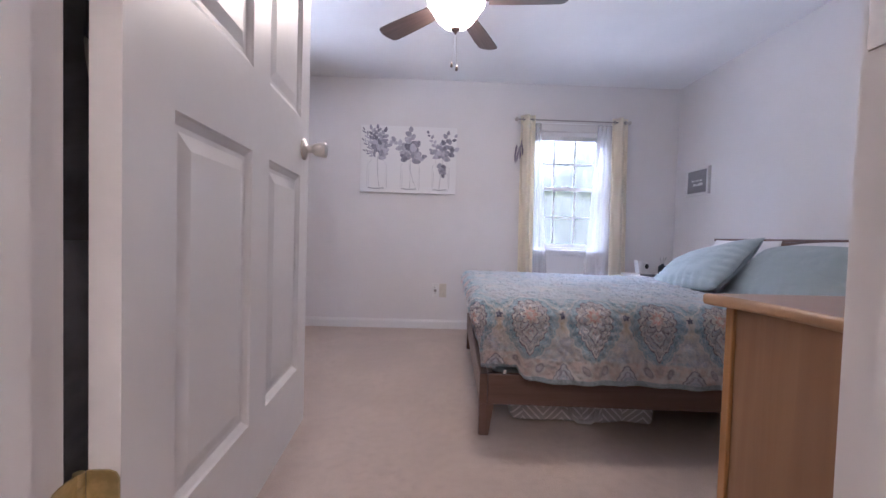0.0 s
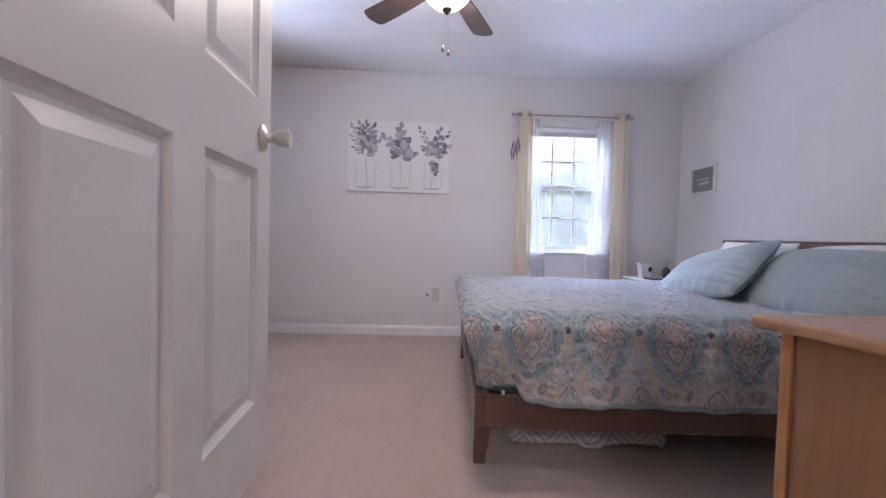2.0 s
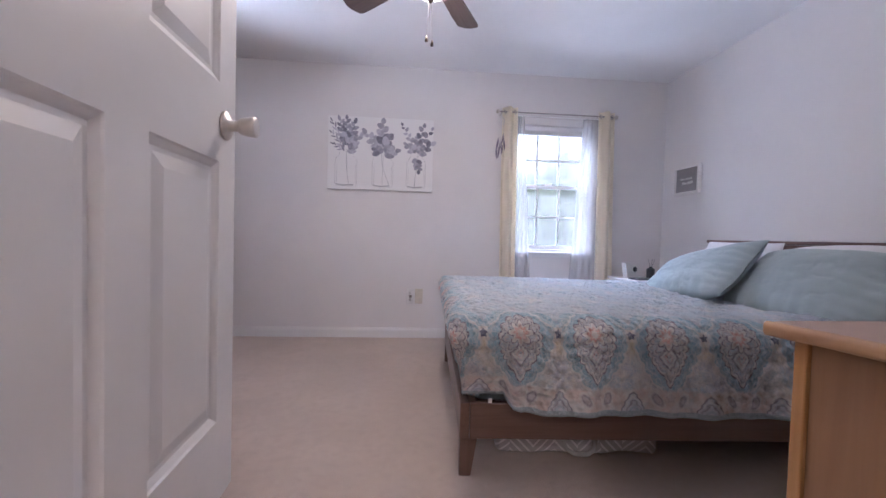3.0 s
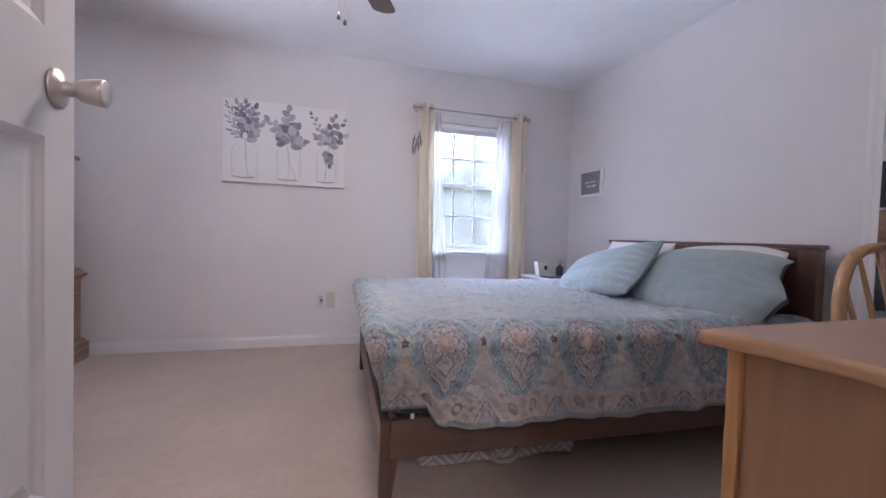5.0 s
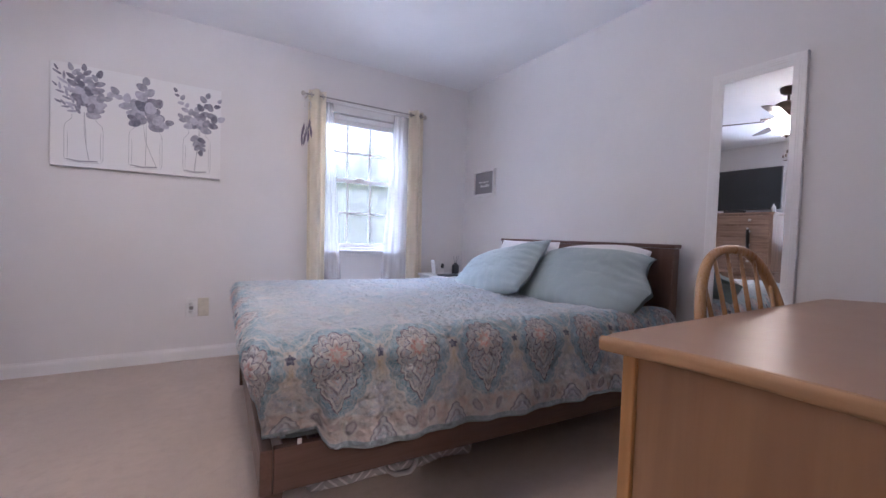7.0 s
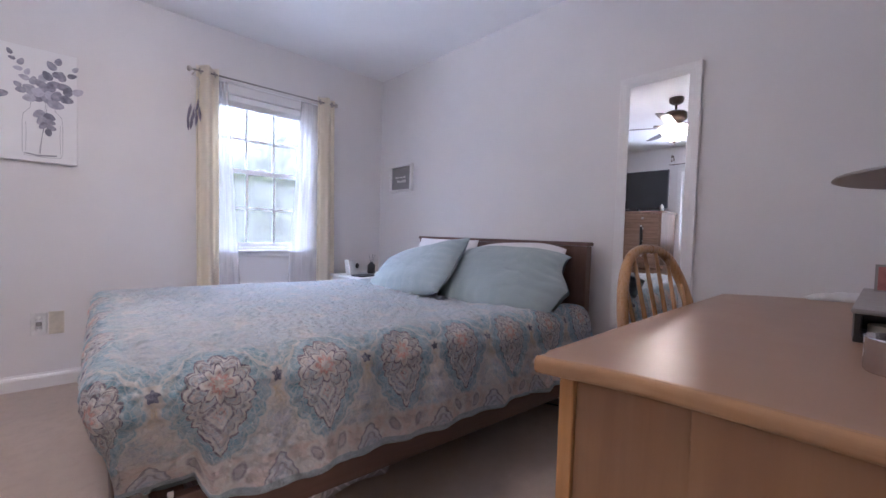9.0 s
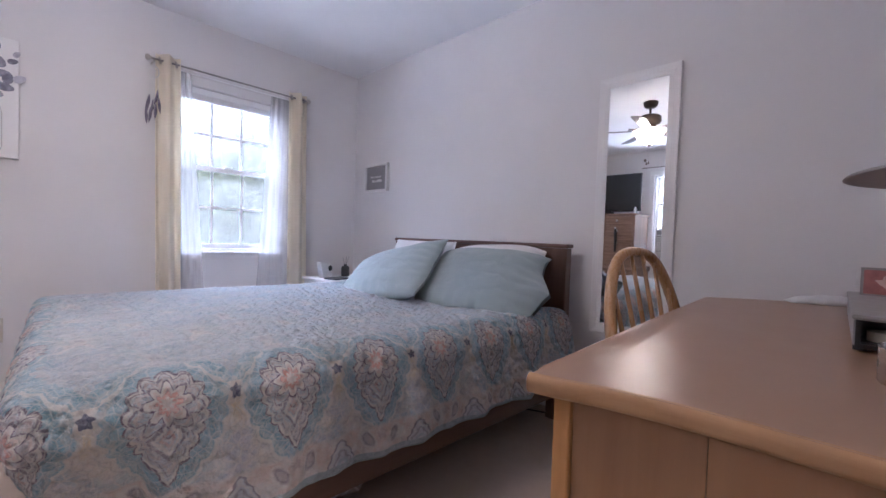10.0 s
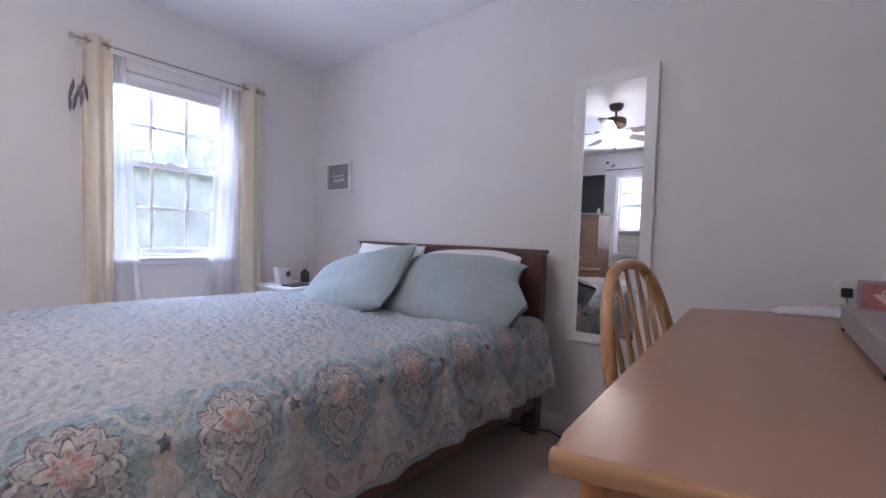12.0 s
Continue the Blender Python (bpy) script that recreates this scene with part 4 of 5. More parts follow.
def pillow(name, m, w, d, h, mat, label, seed, flange=0.0, sag=0.0):
    """A stuffed cushion w by d, h thick, with rounded corners; flange: the loose open end of its case, on local +x; sag: how far its top corners droop."""
    n = 72
    bm = bmesh.new()
    rows = {}
    for side in (1, -1):
        for i in range(n + 1):
            for j in range(n + 1):
                u, v = 2 * i / n - 1, 2 * j / n - 1
                # pull the corners of the square in
                k = 1 - 0.02 * (u * u) * (v * v)
                edge = max(0.0, (1 - abs(u) ** 3.0)) * max(0.0, (1 - abs(v) ** 3.0))
                z = side * h * 0.5 * edge ** 0.55
                x, y = u * w / 2 * k * (1 - 0.05 * (1 - v * v) * abs(u) ** 3), v * d / 2 * k * (1 - 0.05 * (1 - u * u) * abs(v) ** 3)
                y -= sag * max(v, 0) * abs(u) ** 3
                f = noise.noise(Vector((u * 1.9 + seed, v * 1.9, side))) * 0.012 + noise.noise(Vector((u * 4.5 + seed, v * 5, 3 + side))) * 0.003
                ru, rv = abs(noise.noise(Vector((u * 3.2 + v * 2.5 + seed, v * 1.2 - u, 8)))), abs(noise.noise(Vector((u * 6 + seed, v * 2.2 + u * 3, 12))))
                crease = -0.004 * math.exp(-(ru / 0.035) ** 2) - 0.002 * math.exp(-(rv / 0.05) ** 2)
                gather = math.exp(-((abs(u) - 0.95) / 0.22) ** 2) * math.sin(v * 27 + seed + 5 * u) * 0.005 + math.exp(-((v + 0.95) / 0.35) ** 2) * math.sin(u * 31 + seed + 4 * v) * 0.006
                z += (f + crease + gather) * (edge ** 0.4) * (1 if side > 0 else 0.5)
                if flange and u > 0.84:
                    g = (u - 0.84) / 0.16
                    x += g * flange * (0.1 + max(0.0, 1 - abs(v + 0.15) / 0.6))
                    z += g * flange * 10 * (0.018 * math.sin(v * 7 + seed) + side * 0.012 * (1 - v * v) - 0.008)
                rows[side, i, j] = bm.verts.new((x, y, z))
        for i in range(n):
            for j in range(n):
                q = [rows[side, i, j], rows[side, i + 1, j], rows[side, i + 1, j + 1], rows[side, i, j + 1]]
                bm.faces.new(q if side > 0 else q[::-1])
    bmesh.ops.remove_doubles(bm, verts=bm.verts, dist=1e-4)
    return solid(name, bm, mat, label, "pillow", "pillows on the bed", smooth=True, m=m)


# local x runs across the bed towards the near side, local y up the slope
def lean(x, y, z, slope, spin=0.0, turn=0.0):
    return pose(x, y, z, 0, 0, -90 + turn) @ pose(0, 0, 0, slope, 0, 0) @ pose(0, 0, 0, 0, 0, spin)


pillow("pillow", lean(2.50, 3.18, 0.762, 70), 0.62, 0.42, 0.14, WHITE_COTTON, "white bed pillow propped against the headboard", 1.0)
pillow("pillow", lean(2.475, 2.53, 0.767, 64, 3), 0.70, 0.42, 0.16, WHITE_COTTON, "white bed pillow propped against the headboard", 5.0, 0.0, 0.05)
pillow("pillow", lean(2.305, 2.485, 0.737, 46, 1, 1), 0.74, 0.50, 0.215, PILLOW, "dusty teal pillow leaning behind the other one", 9.0, 0.105, 0.03)
pillow("pillow", lean(2.150, 3.075, 0.735, 42, 19, -10), 0.78, 0.49, 0.17, PILLOW, "dusty teal pillow tilted over its neighbour", 14.0, 0.025)

# a soft storage bag under the bed
bm = bmesh.new()
box(-0.36, 0.36, 0, 0.5, 0, 0.135, 0.03, bm, 3)
bmesh.ops.subdivide_edges(bm, edges=list(bm.edges), cuts=5, use_grid_fill=True)
for v in bm.verts:
    k = noise.noise(v.co * 7) * 0.026 + noise.noise(v.co * 19) * 0.012
    v.co += Vector((0, -k if v.co.y < 0.25 else k, k * 0.6 if v.co.z > 0.02 else 0))
bag = thing("storage_bag", pose(1.125, 2.335, 0.004, 0, 0, -3.0), "grey and white zigzag fabric storage bag under the bed", "storage bag")
part("bag_body", bm, BAG, bag, "", True)

part("handle", tube([(-0.07, -0.012, 0.075), (-0.06, -0.028, 0.04), (-0.03, -0.034, 0.022), (0.03, -0.034, 0.02), (0.06, -0.028, 0.04), (0.07, -0.012, 0.075)], 0.011, 8, flat=0.4), BAGTAPE, bag, "fabric strap handle", True)

# ---- nightstand and its things ----
ns = thing("nightstand", pose(2.42, 3.98, 0), "white painted nightstand beside the bed", "nightstand")
part("tabletop", box(-0.25, 0.25, -0.21, 0.25, 0.60, 0.622, 0.006), TRIM, ns)
part("body", box(-0.23, 0.23, -0.19, 0.24, 0.10, 0.60, 0.004), TRIM, ns)
for z in (0.12, 0.36):
    dr = part("drawer", box(-0.215, 0.215, -0.206, -0.19, z, z + 0.22, 0.004), TRIM, ns)
    kn = lathe([(0, 0), (0.006, 0), (0.006, 0.012), (0.013, 0.018), (0.012, 0.026), (0, 0.028)], 16)
    part("knob", kn, STEEL, dr, "round metal knob", True, pose(0, -0.206, z + 0.11, 90, 0, 0))
for x in (-0.21, 0.17):
    for y in (-0.18, 0.19):
        part("leg", box(x, x + 0.04, y, y + 0.04, 0, 0.10, 0.004), TRIM, ns)
clock = thing("desk_clock", pose(2.29, 4.06, 0.622, 0, 0, 22), "small white clock with a dark oval face", "clock")
bm = prism([(-0.055, 0), (0.065, 0), (0.045, 0.115), (-0.085, 0.13)], -0.022, 0.022, 0.004, "y")
part("case", bm, WHITE, clock)
b = lathe([(0, 0), (0.024, 0), (0.022, 0.004), (0, 0.005)], 24)
part("face", b, BLACK, clock, "dark round face", True, pose(0.03, -0.025, 0.075, 90, 0, 0))
tab = thing("tablet", pose(2.31, 3.90, 0.622, 0, 0, 12), "black tablet lying on the nightstand", "tablet")
part("body", box(-0.09, 0.09, -0.06, 0.06, 0, 0.012, 0.004), BLACK, tab)
bot = thing("reed_bottle", pose(2.49, 4.08, 0.622), "dark glass bottle with thin sticks", "bottle")
part("body", lathe([(0, 0), (0.032, 0), (0.034, 0.006), (0.034, 0.075), (0.026, 0.085), (0.014, 0.09), (0.014, 0.1), (0, 0.1)], 24), BLACK, bot, "", True)
for a in (-0.25, 0.1, 0.32):
    part("stick", tube([(0.004 * a, 0, 0.08), (a * 0.12, 0.02 * a, 0.165)], 0.0022, 6), INK, bot)

# ---- curtains ----
def drape(name, x0, x1, z0, z1, folds, depth, seed, e0=0.0, e1=0.0):
    n, m = int(folds * 20), 34
    bm = bmesh.new()
    rows = []
    for j in range(m + 1):
        f = j / m
        z = z1 + (z0 - z1) * f
        row = []
        for i in range(n + 1):
            g = i / n
            xa, xb = x0 + e0 * f, x1 + e1 * f
            wob = noise.noise(Vector((g * 3 + seed, f * 2.2, 1))) * 0.014 * f
            yy = depth * (0.85 + 0.3 * noise.noise(Vector((seed, g * 2, f)))) * math.sin(2 * math.pi * folds * g + 0.35 * math.sin(3 * f + seed)) + wob
            row.append(bm.verts.new((xa + (xb - xa) * g + wob * 0.5, yy, z)))
        rows.append(row)
    for a, b in zip(rows, rows[1:]):
        for k in range(n):
            bm.faces.new((a[k], a[k + 1], b[k + 1], b[k]))
    return bm


YR, ZR = 4.255, 2.062
rod = thing("curtain_rod", pose(0, YR, ZR), "thin brushed metal curtain rod with knob ends", "curtain rod")
part("rod", tube([(1.135, 0, 0), (2.185, 0, 0)], 0.006, 10), RODGREY, rod, "", True)
for x, s in ((1.135, -1), (2.185, 1)):
    part("finial", lathe([(0, 0), (0.008, 0), (0.008, 0.008), (0.017, 0.014), (0.019, 0.024), (0.013, 0.034), (0, 0.037)], 18), STEEL, rod, "", True, pose(x, 0, 0, 0, 90 * s, 0))
for x in (1.15, 2.17):
    part("bracket", tube([(x, 0, -0.004), (x, 0.03, -0.010), (x, 0.075, -0.008), (x, 0.1045, -0.005)], 0.005, 8), STEEL, rod, "", True)
for x0, x1, seed, sk in ((1.155, 1.292, 1.0, 0.02), (2.035, 2.195, 4.0, 0.03)):
    cu = thing("curtain", pose(0, YR, 0), "cream satin grommet curtain drawn to the side of the window", "curtain", "window curtains")
    bm = drape("curtain", x0, x1, 0.03, 2.105, 1.5, 0.036, seed, sk, sk + 0.01)
    c = part("panel", bm, CURTAIN, cu, "", True)
    c.modifiers.new("thick", "SOLIDIFY").thickness = 0.002
    for k in range(3):
        g = lathe([(0.011, -0.003), (0.021, -0.002), (0.021, 0.002), (0.011, 0.003), (0.011, -0.003)], 20)
        part("grommet", g, STEEL, cu, "metal grommet", True, pose(x0 + (x1 - x0) * (k + 0.5) / 3, 0, ZR, 0, 90 + (18 if k % 2 else -18), 0))
rod2 = thing("sheer_rod", pose(0, YR, ZR), "thin white inner curtain rod", "curtain rod")
part("rod", tube([(1.20, 0.062, -0.010), (2.14, 0.062, -0.010)], 0.005, 8), VINYL, rod2, "", True)
for x0, x1, seed, fl, sk in ((1.275, 1.37, 7.0, 0.01, 0.14), (1.925, 2.10, 11.0, -0.115, 0.0)):
    sh = thing("sheer_curtain", pose(0, YR + 0.062, 0), "thin white voile curtain pushed aside", "curtain", "sheer curtains")
    part("panel", drape("sheer", x0, x1, 0.05, ZR - 0.006, 4, 0.004, seed, fl, sk), SHEER, sh, "", True)

# dream catcher
dc = thing("dreamcatcher", pose(1.142, YR - 0.02, ZR - 0.02), "small dreamcatcher with dark feathers hung from the rod", "dreamcatcher")
ring_pts = [(0.028 * math.cos(a), 0, -0.07 + 0.038 * math.sin(a)) for a in [2 * math.pi * k / 24 for k in range(24)]]
part("hoop", tube(ring_pts, 0.0035, 6, closed=True), WHITE, dc, "pale wrapped hoop", True)
bm = bmesh.new()
for k in range(8):
    a, b = ring_pts[k * 3], ring_pts[(k * 3 + 9) % 24]
    tube([a, b], 0.0008, 4, bm)
tube([(0, 0, 0), (0, 0, -0.034)], 0.0015, 5, bm)
for x, l in ((-0.02, 0.15), (0.0, 0.19), (0.022, 0.12)):
    tube([(x, 0, -0.10), (x * 1.2, 0, -0.10 - l)], 0.0015, 5, bm)
part("cord", bm, WHITE, dc)
rng = random.Random(4)
for x, z in ((-0.03, -0.27), (-0.014, -0.32), (0.024, -0.20), (0.032, -0.25), (-0.036, -0.33), (0.014, -0.29), (-0.022, -0.24), (0.002, -0.26)):
    a = rng.uniform(-0.22, 0.12)
    bm = bmesh.new()
    rows = []
    for k in range(9):
        f = k / 8
        w = 0.0075 * math.sin(math.pi * min(f * 0.9 + 0.08, 1)) + 0.0008
        rows.append([bm.verts.new((s * w + a * 0.09 * f * f, 0.006 * abs(s) + 0.002 * math.sin(f * 9), -0.095 * f)) for s in (-1, 0, 1)])
    for p, q in zip(rows, rows[1:]):
        for k in range(2):
            bm.faces.new((p[k], p[k + 1], q[k + 1], q[k]))
    fe = part("feather", bm, FEATHER, dc, "dark purple feather", True, pose(x, rng.uniform(-0.006, 0.006), z + 0.02))
    fe.modifiers.new("thick", "SOLIDIFY").thickness = 0.0015

# ---- canvas print ----
cv = thing("canvas_print", pose(0.083, YN - 0.032, 1.653), "wide canvas print of grey leaves in three glass jars", "wall art")
CW, CH = 0.466, 0.322
part("canvas", box(-CW, CW, 0, 0.031, -CH, CH, 0.003), CANVAS, cv)


def stroke(pts, w, bm):
    """A flat brush line on the canvas."""
    P = [Vector(p) for p in pts]
    rows = []
    for i, p in enumerate(P):
        d = (P[min(i + 1, len(P) - 1)] - P[max(i - 1, 0)]).normalized()
        s = Vector((-d.y, d.x)) * w * (0.7 + 0.5 * abs(math.sin(i * 1.3)))
        rows.append((bm.verts.new((p.x - s.x, -0.0012, p.y - s.y)), bm.verts.new((p.x + s.x, -0.0012, p.y + s.y))))
    for a, b in zip(rows, rows[1:]):
        bm.faces.new((a[0], a[1], b[1], b[0]))


def dab(x, z, a, ln, w, depth, bm):
    """A painted leaf."""
    c, s = math.cos(a), math.sin(a)
    vs = []
    for k in range(14):
        th = 2 * math.pi * k / 14
        u, v = ln * 0.5 * math.cos(th), w * 0.5 * math.sin(th) * (1 - 0.25 * math.cos(th))
        vs.append(bm.verts.new((x + u * c - v * s, -depth, z + u * s + v * c)))
    bm.faces.new(vs)


def sprig(jx, tip_x, tip_z, count, ln, w, bm, open_angle=0.75, start=0.25, gap=1.0):
    """Leaves in turn along a stem that leaves the jar's mouth; they shrink towards the tip."""
    for k in range(count):
        f = start + (1 - start) * k / max(count - 1, 1)
        # the stem bows outwards
        x, z = jx + tip_x * f ** 1.25, tip_z * f
        lean_a = math.atan2(tip_z, tip_x * 1.2)
        side = (1 if k % 2 else -1) if k < count - 1 else 0
        a = lean_a + side * open_angle * rng.uniform(0.8, 1.2)
        size = (1.15 - 0.5 * f) * rng.uniform(0.85, 1.12)
        off = 0.5 * ln * size * gap
        depth[0] += 0.00002
        dab(x + off * math.cos(a), z + off * math.sin(a), a, ln * size * 1.12, w * size * 1.25, depth[0], bm)


rng = random.Random(11)
depth = [0.0016]
for jx, jw in ((-0.303, 0.096), (0.019, 0.092), (0.317, 0.084)):
    b, t = -0.295, -0.02
    ink = bmesh.new()
    stroke([(jx - jw * 0.6, t + 0.03), (jx - jw * 0.62, t), (jx - jw * 0.95, t - 0.035), (jx - jw, t - 0.07), (jx - jw, b + 0.03), (jx - jw * 0.9, b + 0.006), (jx, b), (jx + jw * 0.9, b + 0.006),
            (jx + jw, b + 0.03), (jx + jw, t - 0.07), (jx + jw * 0.95, t - 0.035), (jx + jw * 0.62, t), (jx + jw * 0.6, t + 0.03)], 0.0009, ink)
    jar = part("painted_jar", ink, INK, cv, "thin grey ink jar")
    ink = bmesh.new()
    stroke([(jx - jw * 0.9, b + 0.018), (jx - 0.02, b + 0.008), (jx + jw * 0.7, b + 0.016)], 0.004, ink)
    for f in (-0.84, 0.88):
        stroke([(jx + jw * f, t - 0.08), (jx + jw * f * 0.97, (b + t) / 2), (jx + jw * f, b + 0.03)], 0.0008, ink)
    part("glass_shading", ink, INK, jar)
    for k in range(2):
        ink = bmesh.new()
        x1 = jx + rng.uniform(-0.02, 0.08)
        stroke([(jx + rng.uniform(-0.02, 0.02), 0.03), (jx + rng.uniform(-0.01, 0.01), -0.1), (x1 * 0.5 + jx * 0.5, -0.2), (x1, b + 0.02)], 0.0012, ink)
        part("stem", ink, INK, jar)
SPRIGS = {
    "full bunch": (-0.303, [(-0.125, 0.27, 9, 0.062, 0.015, 0.5), (-0.13, 0.17, 8, 0.055, 0.014, 0.5), (-0.11, 0.07, 6, 0.05, 0.014, 0.5), (-0.06, 0.28, 10, 0.066, 0.03, 0.8),
                            (0.0, 0.29, 10, 0.066, 0.034, 0.9), (0.07, 0.26, 9, 0.07, 0.036, 0.8), (0.12, 0.15, 6, 0.07, 0.04, 0.6), (0.07, 0.06, 4, 0.075, 0.04, 0.6)]),
    "broad leaves": (0.019, [(-0.15, 0.18, 7, 0.072, 0.044, 0.8), (0.0, 0.27, 7, 0.074, 0.052, 1.0), (0.055, 0.13, 3, 0.086, 0.062, 0.7), (0.11, 0.03, 4, 0.075, 0.048, 0.6), (-0.06, 0.03, 3, 0.07, 0.048, 0.7)]),
    "loose eucalyptus": (0.317, [(-0.125, 0.26, 9, 0.046, 0.026, 0.9), (-0.09, 0.09, 5, 0.052, 0.036, 0.8), (0.0, 0.14, 5, 0.056, 0.044, 0.9), (0.06, 0.25, 7, 0.064, 0.040, 1.0), (0.13, 0.23, 6, 0.062, 0.036, 0.8),
                                 (0.13, 0.10, 5, 0.07, 0.044, 0.7), (0.02, -0.13, 7, 0.056, 0.036, 1.0)])}
for name, (jx, stems) in SPRIGS.items():
    leaves = bmesh.new()
    for tip_x, tip_z, count, ln, w, spread in stems:
        sprig(jx, tip_x, tip_z, count, ln, w, leaves, spread)
    bunch = part("painted_leaves", leaves, LEAFINK, cv, "grey watercolour leaves, " + name)
    bunch["kind"] = "stuff"

# ---- small framed sign ----
sg = thing("framed_sign", pose(XE, 4.008, 1.484, 0, 0, -90), "small white framed sign with pale lettering on grey", "framed sign")
SW, SH = 0.163, 0.122
bm = bmesh.new()
for b in ((-SW, SW, SH - 0.02, SH), (-SW, SW, -SH, -SH + 0.02), (-SW, -SW + 0.02, -SH + 0.02, SH - 0.02), (SW - 0.02, SW, -SH + 0.02, SH - 0.02)):
    box(b[0], b[1], -0.03, -0.001, b[2], b[3], 0.002, bm)
part("frame", bm, TRIM, sg, "white wooden frame")
part("print", box(-SW + 0.02, SW - 0.02, -0.012, -0.002, -SH + 0.02, SH - 0.02), SLATE, sg, "slate grey print")
bm = bmesh.new()
for z, spans in ((0.012, ((-0.085, -0.03), (-0.02, 0.015), (0.025, 0.06))), (-0.028, ((-0.06, -0.01), (0.0, 0.07)))):
    for a, b in spans:
        x = a
        while x < b:
            box(x, x + 0.006, -0.0135, -0.0125, z - 0.009, z + 0.009 + 0.006 * math.sin(x * 700), 0.0, bm)
            x += 0.0095
part("lettering", bm, PAPER, sg, "pale lettering")

# ---- wall mirror ----
mr = thing("wall_mirror", pose(XE, 1.822, 1.178, 0, 0, -90), "tall narrow wall mirror in a white moulded frame", "mirror")
MW, MH, MF = 0.142, 0.625, 0.054


def frame_ring(hw, hh, prof):
    """A mitred frame round an opening; prof: (outward, forward) pairs."""
    bm = bmesh.new()
    loops = []
    for o, f in prof:
        loops.append([bm.verts.new((sx * (hw + o), -f, sz * (hh + o))) for sx, sz in ((-1, -1), (1, -1), (1, 1), (-1, 1))])
    for a, b in zip(loops, loops[1:] + loops[:1]):
        for k in range(4):
            bm.faces.new((a[k], a[(k + 1) % 4], b[(k + 1) % 4], b[k]))
    return bm


part("frame", frame_ring(MW, MH, [(0, 0.001), (0, 0.0145), (0.003, 0.0165), (0.024, 0.0175), (0.027, 0.0195), (0.034, 0.0200), (0.037, 0.0215), (0.051, 0.022), (MF, 0.020), (MF, 0.001)]), TRIM, mr, "white moulded frame")
part("mirror_glass", box(-MW - 0.001, MW + 0.001, -0.014, -0.002, -MH - 0.001, MH + 0.001), MIRROR, mr, "clear mirror glass")

# ---- outlets ----
def outlet(x, mat, label, sockets):
    o = thing("outlet", pose(x, YN, 0.383), label, "outlet", "wall outlets")
    part("plate", box(-0.035, 0.035, -0.006, -0.0005, -0.058 - 0.010, 0.058 + 0.010, 0.003), mat, o)
    if sockets:
        for z in (-0.028, 0.028):
            bm = lathe([(0, 0), (0.017, 0), (0.0165, 0.002), (0, 0.002)], 20)
            so = part("socket", bm, mat, o, "", True, pose(0, -0.006, z, 90, 0, 0))
            part("slot", wall_mesh([(-0.007, -0.005, -0.004, 0.004, 0.0021, 0.0026), (0.005, 0.007, -0.004, 0.004, 0.0021, 0.0026)]), BLACK, so, "dark slots")
        part("plug", box(-0.012, 0.014, -0.03, -0.009, -0.012, 0.012, 0.004), GREY, o, "small grey plug-in")
    else:
        for z in (-0.042, 0.042):
            part("screw", lathe([(0, 0), (0.003, 0), (0.002, 0.001), (0, 0.0012)], 10), STEEL, o, "", True, pose(0, -0.006, z, 90, 0, 0))


outlet(0.379, WHITE, "white wall outlet with a small plug-in", True)
outlet(0.456, ALMOND, "blank almond-coloured wall plate", False)

# ---- desk ----
DT = 0.797
desk = thing("desk", pose(0, 0, 0), "honey maple desk with a waxed top and panelled end", "desk")
top = [(1.058, 1.362), (1.066, 1.325), (1.082, 1.27), (1.094, 1.20), (1.10, 1.12), (1.10, 1.0), (1.095, 0.83), (2.60, 0.83), (2.59, 0.95), (2.55, 1.045), (2.48, 1.16), (2.40, 1.29), (2.315, 1.405), (1.7, 1.386), (1.10, 1.366)]
part("desktop", prism(top, DT - 0.026, DT, 0.006), MAPLE_TOP, desk, "glossy honey maple top")
edge_out = top[:7]
bm = bmesh.new()
rows = []
for x, y in edge_out:
    rows.append([bm.verts.new((x - o, y, z)) for o, z in ((-0.004, DT + 0.0006), (0.001, DT - 0.0006), (0.0045, DT - 0.004), (0.0055, DT - 0.009), (0.005, DT - 0.020), (0.001, DT - 0.0265), (-0.01, DT - 0.027))])
for a, b in zip(rows, rows[1:]):
    for k in range(6):
        bm.faces.new((a[k], a[k + 1], b[k + 1], b[k]))
part("edge_band", bm, MAPLE_Y, desk, "lighter solid edge band", True)
part("corner_post", box(1.102, 1.124, 1.320, 1.346, 0, DT - 0.0275, 0.003), MAPLE_POST, desk, "lighter corner post")
part("corner_post", box(2.24, 2.27, 1.325, 1.355, 0, DT - 0.0275, 0.004), MAPLE_POST, desk, "lighter corner post")
part("end_panel", prism([(1.110, 1.319), (1.114, 1.157), (1.130, 1.157), (1.126, 1.319)], 0.03, DT - 0.0275), MAPLE_Z, desk)
part("end_panel", prism([(1.107, 1.155), (1.104, 0.86), (1.122, 0.86), (1.126, 1.155)], 0.03, DT - 0.0275), MAPLE_Z, desk)
part("end_panel", box(2.25, 2.268, 0.86, 1.324, 0.03, DT - 0.0275, 0.002), MAPLE_Z, desk)
part("corner_post", box(1.098, 1.128, 0.829, 0.859, 0, DT - 0.0275, 0.004), MAPLE_POST, desk, "lighter corner post")
part("corner_post", box(2.24, 2.27, 0.829, 0.859, 0, DT - 0.0275, 0.004), MAPLE_POST, desk, "lighter corner post")
part("modesty_panel", box(1.13, 2.238, 0.84, 0.856, 0.25, DT - 0.0275, 0.002), MAPLE_Z, desk)
part("apron", box(1.119, 2.239, 1.325, 1.343, DT - 0.10, DT - 0.0275, 0.002), MAPLE_X, desk)

